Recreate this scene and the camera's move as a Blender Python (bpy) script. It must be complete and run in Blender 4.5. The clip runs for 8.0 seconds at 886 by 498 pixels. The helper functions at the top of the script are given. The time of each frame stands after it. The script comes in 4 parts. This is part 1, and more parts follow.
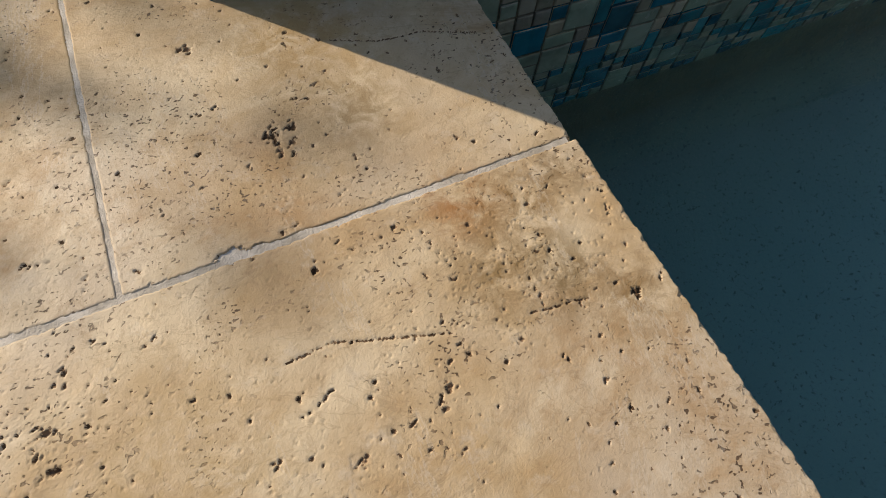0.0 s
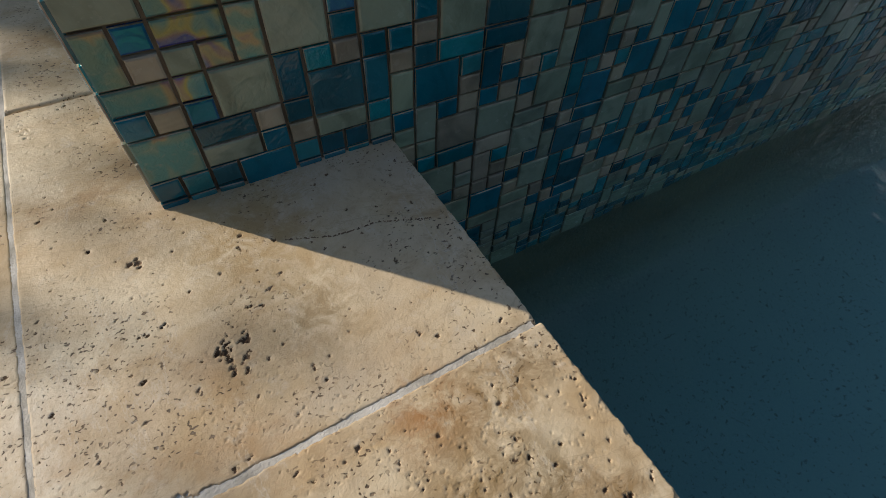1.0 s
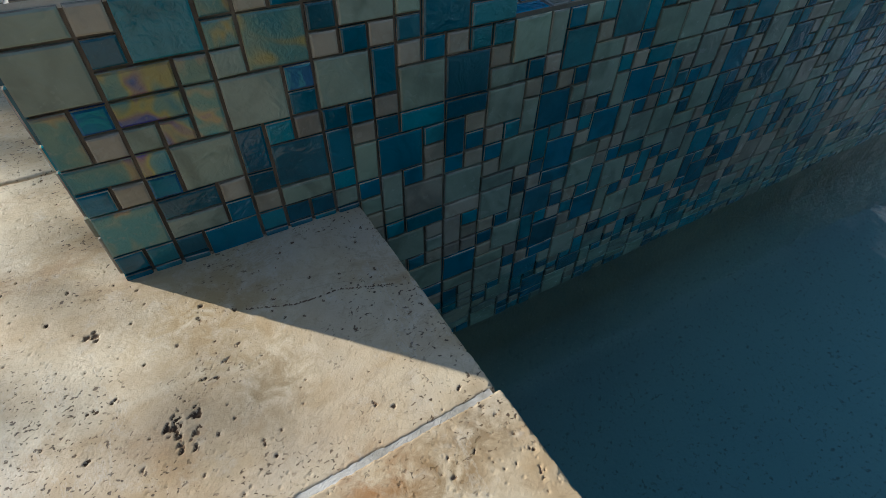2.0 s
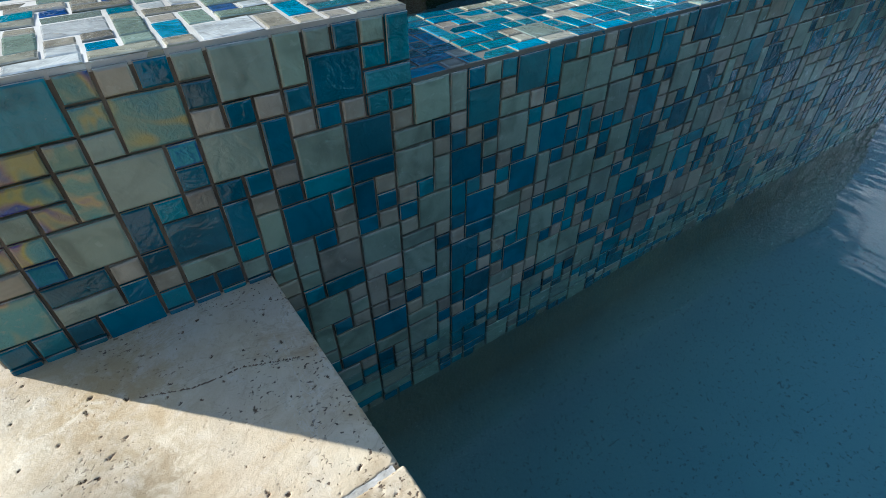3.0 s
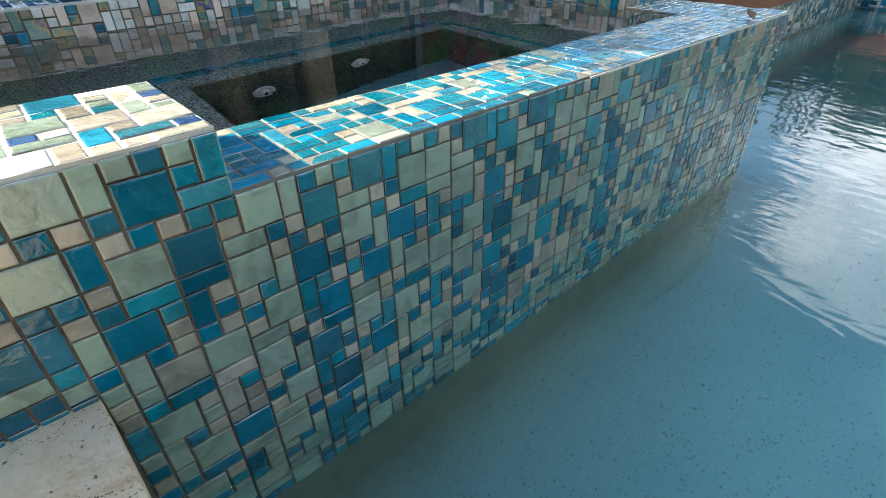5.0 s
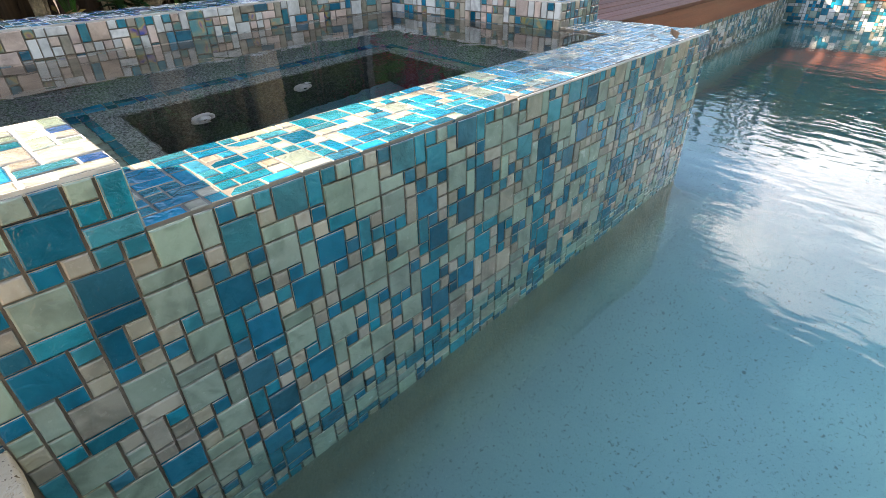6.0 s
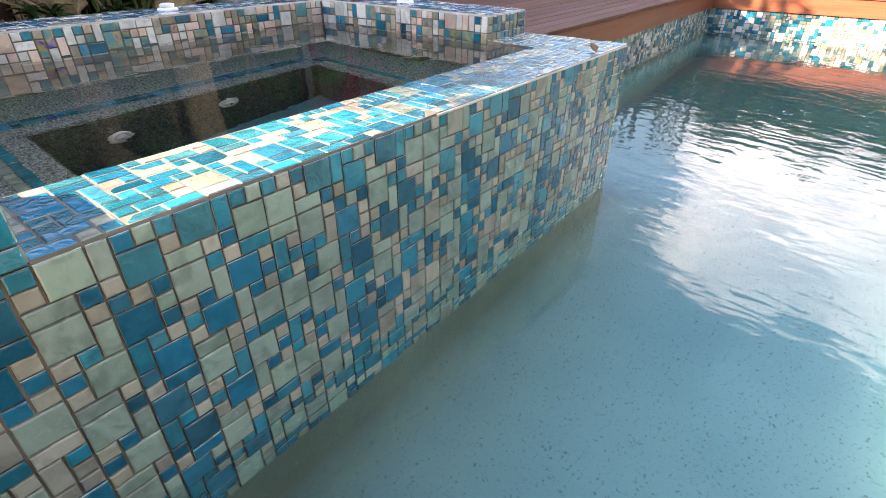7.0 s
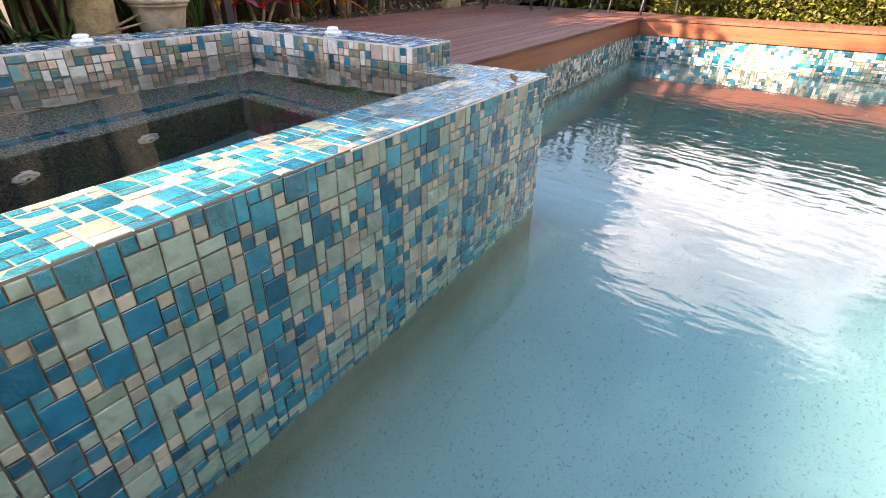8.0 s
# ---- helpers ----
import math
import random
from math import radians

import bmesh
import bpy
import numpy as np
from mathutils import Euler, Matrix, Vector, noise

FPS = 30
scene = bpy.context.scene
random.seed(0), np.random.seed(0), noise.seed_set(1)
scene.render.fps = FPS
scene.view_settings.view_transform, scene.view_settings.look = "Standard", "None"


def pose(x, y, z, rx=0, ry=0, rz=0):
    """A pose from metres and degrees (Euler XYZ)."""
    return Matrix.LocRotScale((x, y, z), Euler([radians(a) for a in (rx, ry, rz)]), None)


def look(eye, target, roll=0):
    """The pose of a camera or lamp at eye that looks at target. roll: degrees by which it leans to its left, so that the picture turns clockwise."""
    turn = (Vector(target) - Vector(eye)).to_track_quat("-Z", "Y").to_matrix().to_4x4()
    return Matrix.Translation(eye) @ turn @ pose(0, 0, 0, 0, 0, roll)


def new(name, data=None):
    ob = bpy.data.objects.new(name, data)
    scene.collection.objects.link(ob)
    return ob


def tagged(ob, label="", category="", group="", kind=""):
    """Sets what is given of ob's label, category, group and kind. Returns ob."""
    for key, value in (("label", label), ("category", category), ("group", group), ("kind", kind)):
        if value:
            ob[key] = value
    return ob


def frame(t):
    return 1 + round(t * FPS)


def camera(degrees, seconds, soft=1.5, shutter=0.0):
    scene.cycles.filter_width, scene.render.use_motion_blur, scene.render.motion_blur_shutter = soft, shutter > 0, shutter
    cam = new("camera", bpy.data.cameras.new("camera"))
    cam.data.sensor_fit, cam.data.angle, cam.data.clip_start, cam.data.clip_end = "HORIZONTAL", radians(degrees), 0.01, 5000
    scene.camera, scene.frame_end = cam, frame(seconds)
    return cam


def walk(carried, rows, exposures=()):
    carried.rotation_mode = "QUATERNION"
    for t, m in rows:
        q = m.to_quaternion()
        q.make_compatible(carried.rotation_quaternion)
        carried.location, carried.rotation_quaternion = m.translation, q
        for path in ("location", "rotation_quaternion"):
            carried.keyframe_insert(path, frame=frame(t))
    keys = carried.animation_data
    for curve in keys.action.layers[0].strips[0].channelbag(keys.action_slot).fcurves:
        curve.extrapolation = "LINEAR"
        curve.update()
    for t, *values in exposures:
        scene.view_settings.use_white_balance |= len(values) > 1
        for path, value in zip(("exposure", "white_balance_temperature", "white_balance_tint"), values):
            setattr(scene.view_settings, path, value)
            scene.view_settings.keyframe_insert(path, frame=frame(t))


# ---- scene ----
cam = camera(82, 8.0, 0.7)
PATH = [
    (0, -0.4337, -0.5187, 0.1820, 26.09, -2.48, -22.19),
    (0.5, -0.4029, -0.4631, 0.1820, 31.27, -3.18, -24.69),
    (1, -0.3917, -0.4572, 0.2071, 38.78, -1.64, -27.89),
    (1.5, -0.3823, -0.4636, 0.2150, 42.58, -1.32, -27.86),
    (3, -0.2783, -0.4943, 0.2237, 50.28, 0.60, -33.26),
    (3.5, -0.2505, -0.5126, 0.2346, 52.46, 1.01, -35.57),
    (4, -0.2209, -0.5292, 0.2512, 54.23, 1.28, -36.95),
    (4.5, -0.1903, -0.5443, 0.2642, 55.46, 1.03, -39.19),
    (6, -0.1234, -0.6015, 0.2861, 57.99, 0.96, -45.89),
    (6.5, -0.1044, -0.6153, 0.2976, 58.27, 0.30, -48.72),
    (7, -0.0817, -0.6410, 0.3037, 58.59, -0.05, -51.38),
    (7.5, -0.0564, -0.6641, 0.3186, 58.90, -0.89, -54.21),
    (8, -0.0313, -0.6971, 0.3330, 60.74, -0.77, -56.83),
]
EXPOSURE = [(0.0, 0.40, 6550, 11), (1.0, 0.34, 6000, 8), (1.5, 0.38, 5700, 6), (3.0, 1.22, 5050, 3), (4.5, 2.3, 5850, 4), (6.0, 2.98, 6900, 15), (8.0, 3.22, 7500, 23)]
walk(cam, [(t, pose(x, y, z, rx, ry, rz)) for t, x, y, z, rx, ry, rz in PATH], EXPOSURE)

# ---- light ----
SUN_TO = Vector((-0.697 * 0.883, 0.717 * 0.883, 0.469))     # low sun behind the spa, 28 degrees up
sun = new("sun", bpy.data.lights.new("sun", "SUN"))
sun.data.energy, sun.data.angle, sun.data.color = 3.8, radians(0.6), (1.0, 0.86, 0.68)
sun.matrix_world = look(SUN_TO * 30, (0, 0, 0))

world = bpy.data.worlds.new("sky")
scene.world = world
world.use_nodes = True
wn, wl = world.node_tree.nodes, world.node_tree.links
wn.clear()
sky = wn.new("ShaderNodeTexSky")
sky.sky_type, sky.sun_disc = "NISHITA", False
sky.sun_elevation, sky.sun_rotation = radians(28), math.atan2(SUN_TO.x, SUN_TO.y)
sky.air_density, sky.dust_density = 1.2, 1.0
wco = wn.new("ShaderNodeTexCoord")
wmap = wn.new("ShaderNodeMapping")
wmap.inputs["Scale"].default_value = (1.0, 1.0, 2.2)
wmap.inputs["Location"].default_value = (0.35, 0.1, 0.0)
cloud = wn.new("ShaderNodeTexNoise")
cloud.inputs["Scale"].default_value, cloud.inputs["Detail"].default_value, cloud.inputs["Roughness"].default_value = 3.2, 11, 0.64
cramp = wn.new("ShaderNodeMapRange")
cramp.inputs["From Min"].default_value, cramp.inputs["From Max"].default_value = 0.55, 0.63
wmix = wn.new("ShaderNodeMix")
wmix.data_type = "RGBA"
wbg = wn.new("ShaderNodeBackground")
wbg.inputs["Strength"].default_value = 0.08
wout = wn.new("ShaderNodeOutputWorld")
wl.new(wco.outputs["Generated"], wmap.inputs["Vector"])
wl.new(wmap.outputs["Vector"], cloud.inputs["Vector"])
wsep = wn.new("ShaderNodeSeparateXYZ")
wl.new(wco.outputs["Generated"], wsep.inputs["Vector"])
wthin = wn.new("ShaderNodeMapRange")                 # few clouds overhead
for key, v in (("From Min", 0.1), ("From Max", 0.6), ("To Min", 0.04), ("To Max", -0.12)):
    wthin.inputs[key].default_value = v
wl.new(wsep.outputs["Z"], wthin.inputs["Value"])
heap = wthin.outputs["Result"]
for place, size, much in (((0.91, 0.01, 0.42), 0.30, 0.20), ((0.86, -0.30, 0.40), 0.26, 0.24), ((0.60, -0.62, 0.50), 0.35, 0.16), ((-0.1, -0.80, 0.55), 0.9, 0.13)):
    waway = wn.new("ShaderNodeVectorMath")           # cloud banks over the pool's far end; the last, unseen, added for fill light
    waway.operation = "DISTANCE"
    waway.inputs[1].default_value = place
    wl.new(wco.outputs["Generated"], waway.inputs[0])
    bank = wn.new("ShaderNodeMapRange")
    for key, v in (("From Min", size), ("From Max", size * 0.35), ("To Min", 0.0), ("To Max", much)):
        bank.inputs[key].default_value = v
    wl.new(waway.outputs["Value"], bank.inputs["Value"])
    more = wn.new("ShaderNodeMath")
    more.operation = "ADD"
    wl.new(heap, more.inputs[0])
    wl.new(bank.outputs["Result"], more.inputs[1])
    heap = more.outputs[0]
wadd = wn.new("ShaderNodeMath")
wadd.operation = "ADD"
wl.new(cloud.outputs["Fac"], wadd.inputs[0])
wl.new(heap, wadd.inputs[1])
wl.new(wadd.outputs[0], cramp.inputs["Value"])
puff = wn.new("ShaderNodeTexNoise")
puff.inputs["Scale"].default_value, puff.inputs["Detail"].default_value = 7.0, 8
wl.new(wmap.outputs["Vector"], puff.inputs["Vector"])
body = wn.new("ShaderNodeMix")
body.data_type = "RGBA"
body.inputs["A"].default_value, body.inputs["B"].default_value = (6.2, 6.5, 7.2, 1), (12.0, 11.7, 11.6, 1)
rise = wn.new("ShaderNodeMapRange")
rise.inputs["From Min"].default_value, rise.inputs["From Max"].default_value = 0.36, 0.64
wl.new(puff.outputs["Fac"], rise.inputs["Value"])
wl.new(rise.outputs["Result"], body.inputs["Factor"])
wl.new(body.outputs["Result"], wmix.inputs["B"])
wl.new(cramp.outputs["Result"], wmix.inputs["Factor"])
wl.new(sky.outputs["Color"], wmix.inputs["A"])
wl.new(wmix.outputs["Result"], wbg.inputs["Color"])
wl.new(wbg.outputs["Background"], wout.inputs["Surface"])


# ---- materials ----
COPING = -0.190


class Mat:
    """A small builder round one Principled material."""

    def __init__(self, name, colour=(0.5, 0.5, 0.5), rough=0.5, **extra):
        self.m = bpy.data.materials.new(name)
        self.m.use_nodes = True
        self.n, self.l = self.m.node_tree.nodes, self.m.node_tree.links
        self.p = self.n["Principled BSDF"]
        self.p.inputs["Base Color"].default_value = (*colour, 1)
        self.p.inputs["Roughness"].default_value = rough
        for key, value in extra.items():
            self.p.inputs[key.replace("_", " ")].default_value = value
        self.tc = self.n.new("ShaderNodeTexCoord")
        self.geo = self.n.new("ShaderNodeNewGeometry")

    def noise(self, scale, detail=4.0, rough=0.55, stretch=(1, 1, 1), warp=0.0, space="world"):
        mp = self.n.new("ShaderNodeMapping")
        mp.inputs["Scale"].default_value = stretch
        self.l.new(self.geo.outputs["Position"] if space == "world" else self.tc.outputs["Object"], mp.inputs["Vector"])
        nz = self.n.new("ShaderNodeTexNoise")
        nz.inputs["Scale"].default_value, nz.inputs["Detail"].default_value = scale, detail
        nz.inputs["Roughness"].default_value, nz.inputs["Distortion"].default_value = rough, warp
        self.l.new(mp.outputs["Vector"], nz.inputs["Vector"])
        return nz.outputs["Fac"]

    def voronoi(self, scale, feature="F1", stretch=(1, 1, 1)):
        mp = self.n.new("ShaderNodeMapping")
        mp.inputs["Scale"].default_value = stretch
        self.l.new(self.geo.outputs["Position"], mp.inputs["Vector"])
        v = self.n.new("ShaderNodeTexVoronoi")
        v.feature = feature
        v.inputs["Scale"].default_value = scale
        self.l.new(mp.outputs["Vector"], v.inputs["Vector"])
        return v.outputs["Distance"]

    def span(self, value, a, b, lo=0.0, hi=1.0):
        r = self.n.new("ShaderNodeMapRange")
        for key, v in (("From Min", a), ("From Max", b), ("To Min", lo), ("To Max", hi)):
            r.inputs[key].default_value = v
        self.l.new(value, r.inputs["Value"])
        return r.outputs["Result"]

    def mix(self, fac, a, b, mode="MIX"):
        x = self.n.new("ShaderNodeMix")
        x.data_type, x.blend_type = "RGBA", mode
        for key, v in (("Factor", fac), ("A", a), ("B", b)):
            if isinstance(v, tuple):
                x.inputs[key].default_value = (*v, 1)
            elif isinstance(v, (int, float)):
                x.inputs[key].default_value = v
            else:
                self.l.new(v, x.inputs[key])
        return x.outputs["Result"]

    def chance(self):
        """A number of 0 to 1 that differs from piece to piece."""
        oi = self.n.new("ShaderNodeObjectInfo")
        add = self.n.new("ShaderNodeMath")
        add.operation = "ADD"
        self.l.new(oi.outputs["Random"], add.inputs[0])
        self.l.new(self.geo.outputs["Random Per Island"], add.inputs[1])
        fr = self.n.new("ShaderNodeMath")
        fr.operation = "FRACT"
        self.l.new(add.outputs[0], fr.inputs[0])
        return fr.outputs[0]

    def vary(self, colour, value, hue=0.02, sat=0.2, val=0.3):
        h = self.n.new("ShaderNodeHueSaturation")
        self.l.new(self.span(value, 0, 1, 0.5 - hue, 0.5 + hue), h.inputs["Hue"])
        w = self.n.new("ShaderNodeMath")
        w.operation = "MULTIPLY"
        w.inputs[1].default_value = 7.31
        self.l.new(value, w.inputs[0])
        fr = self.n.new("ShaderNodeMath")
        fr.operation = "FRACT"
        self.l.new(w.outputs[0], fr.inputs[0])
        self.l.new(self.span(fr.outputs[0], 0, 1, 1 - val, 1 + val), h.inputs["Value"])
        self.l.new(self.span(value, 0, 1, 1 - sat, 1 + sat), h.inputs["Saturation"])
        if isinstance(colour, tuple):
            h.inputs["Color"].default_value = (*colour, 1)
        else:
            self.l.new(colour, h.inputs["Color"])
        return h.outputs["Color"]

    def set(self, key, value):
        self.l.new(value, self.p.inputs[key])

    def bump(self, value, depth, strength=1.0):
        b = self.n.new("ShaderNodeBump")
        b.inputs["Strength"].default_value, b.inputs["Distance"].default_value = strength, depth
        self.l.new(value, b.inputs["Height"])
        old = self.p.inputs["Normal"].links
        if old:
            self.l.new(old[0].from_socket, b.inputs["Normal"])
        self.l.new(b.outputs["Normal"], self.p.inputs["Normal"])


def glass_tile(name, colour, rough, film=0.0, val=0.3, sat=0.15, hue=0.008, streak=0.3, hammer=0.0005):
    """Glossy cast glass: clear body colour with soft clouds, a little lime and a wavy skin."""
    m = Mat(name, colour, rough, Coat_Weight=0.6, Coat_Roughness=0.03, Coat_IOR=1.45, Specular_IOR_Level=0.35)
    c = m.vary(colour, m.chance(), hue, sat, val)
    pale = tuple(min(1, k * 1.5 + 0.02) for k in colour)
    deep = tuple(k * 0.5 for k in colour)
    cl = m.noise(17, 2, 0.5, (1, 1, 1), 1.2)
    c = m.mix(m.span(cl, 0.48, 0.72, 0, streak), c, pale)
    c = m.mix(m.span(cl, 0.50, 0.32, 0, 0.55), c, deep)
    c = m.mix(m.span(m.noise(60, 3, 0.6, (1, 1, 1), 2.0), 0.55, 0.75, 0, 0.18), c, pale)
    c = m.mix(m.span(m.noise(230, 4, 0.75), 0.66, 0.78, 0, 0.3), c, (0.46, 0.44, 0.40))
    m.set("Base Color", c)
    m.set("Roughness", m.span(m.noise(60, 3), 0.3, 0.7, rough * 0.5, rough * 1.5))
    m.bump(m.noise(34, 2, 0.5, (1, 1, 1), 1.4), 0.0022, 0.8)
    m.bump(m.noise(150, 2, 0.5, (1, 1, 1), 1.2), hammer, 0.7)
    m.l.new(m.p.inputs["Normal"].links[0].from_socket, m.p.inputs["Coat Normal"])
    if film:
        m.p.inputs["Thin Film Thickness"].default_value = film
        m.p.inputs["Thin Film IOR"].default_value = 1.7
    return m.m


def iridescent_tile():
    """Glass with a rainbow skin: gold into teal and rose, in soft swirls."""
    m = Mat("iridescent_glass", (0.4, 0.36, 0.28), 0.12, Coat_Weight=0.7, Coat_Roughness=0.05)
    a = m.noise(19, 2, 0.5, (1, 1, 1), 0.8)
    c = m.mix(m.span(a, 0.36, 0.48), (0.04, 0.17, 0.20), (0.12, 0.20, 0.175))
    c = m.mix(m.span(a, 0.50, 0.57), c, (0.33, 0.23, 0.10))
    c = m.mix(m.span(a, 0.58, 0.63), c, (0.24, 0.13, 0.15))
    c = m.mix(m.span(a, 0.63, 0.68), c, (0.05, 0.07, 0.26))
    c = m.mix(m.span(m.noise(90, 3, 0.6, (1, 1, 1), 1.0), 0.55, 0.8, 0, 0.35), c, (0.34, 0.31, 0.24))
    m.set("Base Color", m.vary(c, m.chance(), 0.03, 0.2, 0.25))
    m.bump(m.noise(120, 3, 0.5, (1, 1, 1), 2.0), 0.0014, 0.7)
    m.p.inputs["Thin Film Thickness"].default_value = 430
    m.p.inputs["Thin Film IOR"].default_value = 1.6
    return m.m


SAGE = glass_tile("sage_glass", (0.225, 0.275, 0.215), 0.2, 0, 0.25)
BEIGE = glass_tile("pearl_beige_glass", (0.31, 0.275, 0.21), 0.2, 0, 0.35)
TEAL = glass_tile("teal_glass", (0.007, 0.165, 0.215), 0.12, 0, 0.4, hammer=0.0011)
BLUE = glass_tile("deep_blue_glass", (0.002, 0.105, 0.165), 0.1, 0, 0.4)
NAVY = glass_tile("violet_blue_glass", (0.022, 0.075, 0.20), 0.12, 380, 0.3)
IRID = iridescent_tile()
PEARL = glass_tile("pearl_white_glass", (0.56, 0.56, 0.52), 0.2, 0, 0.25)
AQUA = glass_tile("aqua_glass", (0.008, 0.19, 0.30), 0.12, 0, 0.3)
CREAM = glass_tile("cream_glass", (0.37, 0.355, 0.265), 0.2, 0, 0.2)
ROSE = glass_tile("rose_pearl_glass", (0.56, 0.43, 0.35), 0.2, 0, 0.3)
# Frosted tile edge, its colour raised to stand in for edge highlights.
rm = Mat("frosted_edge_highlight", (0.3, 0.27, 0.2), 0.18, Coat_Weight=0.8, Coat_Roughness=0.08)
rc = rm.mix(rm.span(rm.noise(30, 4, 0.6), 0.35, 0.65), (0.16, 0.14, 0.10), (0.50, 0.46, 0.36))
rm.set("Base Color", rm.vary(rc, rm.chance(), 0.02, 0.3, 0.4))
RIM_GLASS = rm.m
TILE_MAT = dict(c=CREAM, p=PEARL, a=AQUA, s=SAGE, g=BEIGE, t=TEAL, d=BLUE, n=NAVY, i=IRID, r=ROSE)

g = Mat("cement_grout", (0.34, 0.29, 0.24), 0.85)
g.set("Base Color", g.mix(g.span(g.noise(9, 5), 0.35, 0.7), (0.085, 0.068, 0.05), (0.27, 0.215, 0.16)))
g.bump(g.noise(900, 3), 0.0006)
GROUT = g.m
g = Mat("pale_grout", (0.6, 0.56, 0.5), 0.85)
g.set("Base Color", g.mix(g.span(g.noise(9, 5), 0.35, 0.7), (0.42, 0.38, 0.32), (0.66, 0.62, 0.56)))
g.bump(g.noise(900, 3), 0.0006)
PALE_GROUT = g.m
g = Mat("wet_grout", (0.3, 0.28, 0.24), 0.6)
g.set("Base Color", g.mix(g.span(g.noise(9, 5), 0.35, 0.7), (0.12, 0.108, 0.085), (0.235, 0.21, 0.17)))
g.bump(g.noise(900, 3), 0.0006)
WET_GROUT = g.m
g = Mat("white_joint_grout", (0.62, 0.58, 0.52), 0.9)
g.set("Base Color", g.mix(g.span(g.noise(40, 6), 0.35, 0.65), (0.40, 0.36, 0.30), (0.70, 0.65, 0.58)))
g.bump(g.noise(420, 4, 0.7), 0.0013)
JOINT = g.m

tr = Mat("travertine", (0.6, 0.45, 0.28), 0.55)
base = tr.mix(tr.span(tr.noise(7, 6, 0.6, (1.0, 1.6, 1), 0.6), 0.38, 0.62), (0.50, 0.35, 0.185), (0.68, 0.555, 0.375))
base = tr.mix(tr.span(tr.noise(3.2, 4, 0.6, (1, 1, 1), 0.4), 0.46, 0.60, 0, 0.75), base, (0.57, 0.47, 0.35))
base = tr.mix(tr.span(tr.noise(5.5, 7, 0.72, (1, 1.2, 1), 0.3), 0.54, 0.66, 0, 0.7), base, (0.40, 0.24, 0.10))
base = tr.mix(tr.span(tr.noise(70, 5, 0.75, (1.3, 1, 1), 0.6), 0.52, 0.72, 0, 0.6), base, (0.38, 0.26, 0.14))
base = tr.mix(tr.span(tr.noise(45, 5, 0.7), 0.56, 0.72, 0, 0.5), base, (0.64, 0.555, 0.44))
ridge = tr.noise(6, 6, 0.65, (0.8, 1.5, 1), 1.0)
both = tr.n.new("ShaderNodeMath")
both.operation = "MULTIPLY"
tr.l.new(tr.span(ridge, 0.490, 0.502, 0, 1), both.inputs[0])
tr.l.new(tr.span(ridge, 0.502, 0.512, 1, 0), both.inputs[1])
base = tr.mix(tr.span(both.outputs[0], 0, 1, 0, 0.3), base, (0.30, 0.20, 0.11))
pore = tr.n.new("ShaderNodeMath")            # pinholes, in drifts
pore.operation = "MULTIPLY"
tr.l.new(tr.span(tr.noise(260, 1, 0.4, (1, 1.2, 1), 0.4), 0.655, 0.70), pore.inputs[0])
tr.l.new(tr.span(tr.noise(14, 4, 0.6), 0.44, 0.58), pore.inputs[1])
base = tr.mix(tr.span(pore.outputs[0], 0, 1, 0, 0.95), base, (0.11, 0.066, 0.034))
for cx, cy, r, ink in ((-0.318, -0.325, 0.05, (0.36, 0.17, 0.05)), (-0.268, -0.335, 0.055, (0.27, 0.165, 0.06)), (-0.215, -0.315, 0.045, (0.26, 0.17, 0.075)), (-0.31, -0.395, 0.07, (0.28, 0.18, 0.07)), (-0.262, -0.415, 0.05, (0.25, 0.17, 0.075)), (-0.222, -0.445, 0.05, (0.30, 0.19, 0.08)), (-0.37, -0.19, 0.08, (0.38, 0.27, 0.14)), (-0.40, -0.08, 0.12, (0.46, 0.31, 0.14)), (-0.58, -0.45, 0.12, (0.48, 0.34, 0.17))):
    away = tr.n.new("ShaderNodeVectorMath")      # iron stains; the last three are broader brown blots
    away.operation = "DISTANCE"
    tr.l.new(tr.geo.outputs["Position"], away.inputs[0])
    away.inputs[1].default_value = (cx, cy, COPING)
    blot = tr.n.new("ShaderNodeMath")
    blot.operation = "MULTIPLY"
    tr.l.new(tr.span(away.outputs["Value"], r, r * 0.2), blot.inputs[0])
    tr.l.new(tr.span(tr.noise(38, 6, 0.7, (1, 1, 1), 0.5), 0.40, 0.58, 0, 0.95), blot.inputs[1])
    base = tr.mix(blot.outputs[0], base, ink)
vein = tr.noise(2.6, 8, 0.7, (1.7, 0.6, 1), 0.5)            # pale healed veins
thin = tr.n.new("ShaderNodeMath")
thin.operation = "MULTIPLY"
tr.l.new(tr.span(vein, 0.540, 0.548, 0, 1), thin.inputs[0])
tr.l.new(tr.span(vein, 0.548, 0.558, 1, 0), thin.inputs[1])
base = tr.mix(tr.span(thin.outputs[0], 0, 1, 0, 0.28), base, (0.70, 0.63, 0.52))
tr.set("Base Color", base)
tr.set("Roughness", tr.span(tr.noise(30, 4), 0.3, 0.7, 0.42, 0.75))
tr.bump(tr.span(pore.outputs[0], 0, 1, 1, 0), 0.0012, 0.8)
tr.bump(tr.noise(260, 6, 0.75), 0.0009, 0.8)
tr.bump(tr.noise(40, 4, 0.6), 0.0008, 0.4)
TRAVERTINE = tr.m
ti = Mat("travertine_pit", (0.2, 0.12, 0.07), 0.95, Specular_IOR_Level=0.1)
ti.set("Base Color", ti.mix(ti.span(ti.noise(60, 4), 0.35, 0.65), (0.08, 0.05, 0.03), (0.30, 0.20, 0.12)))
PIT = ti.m

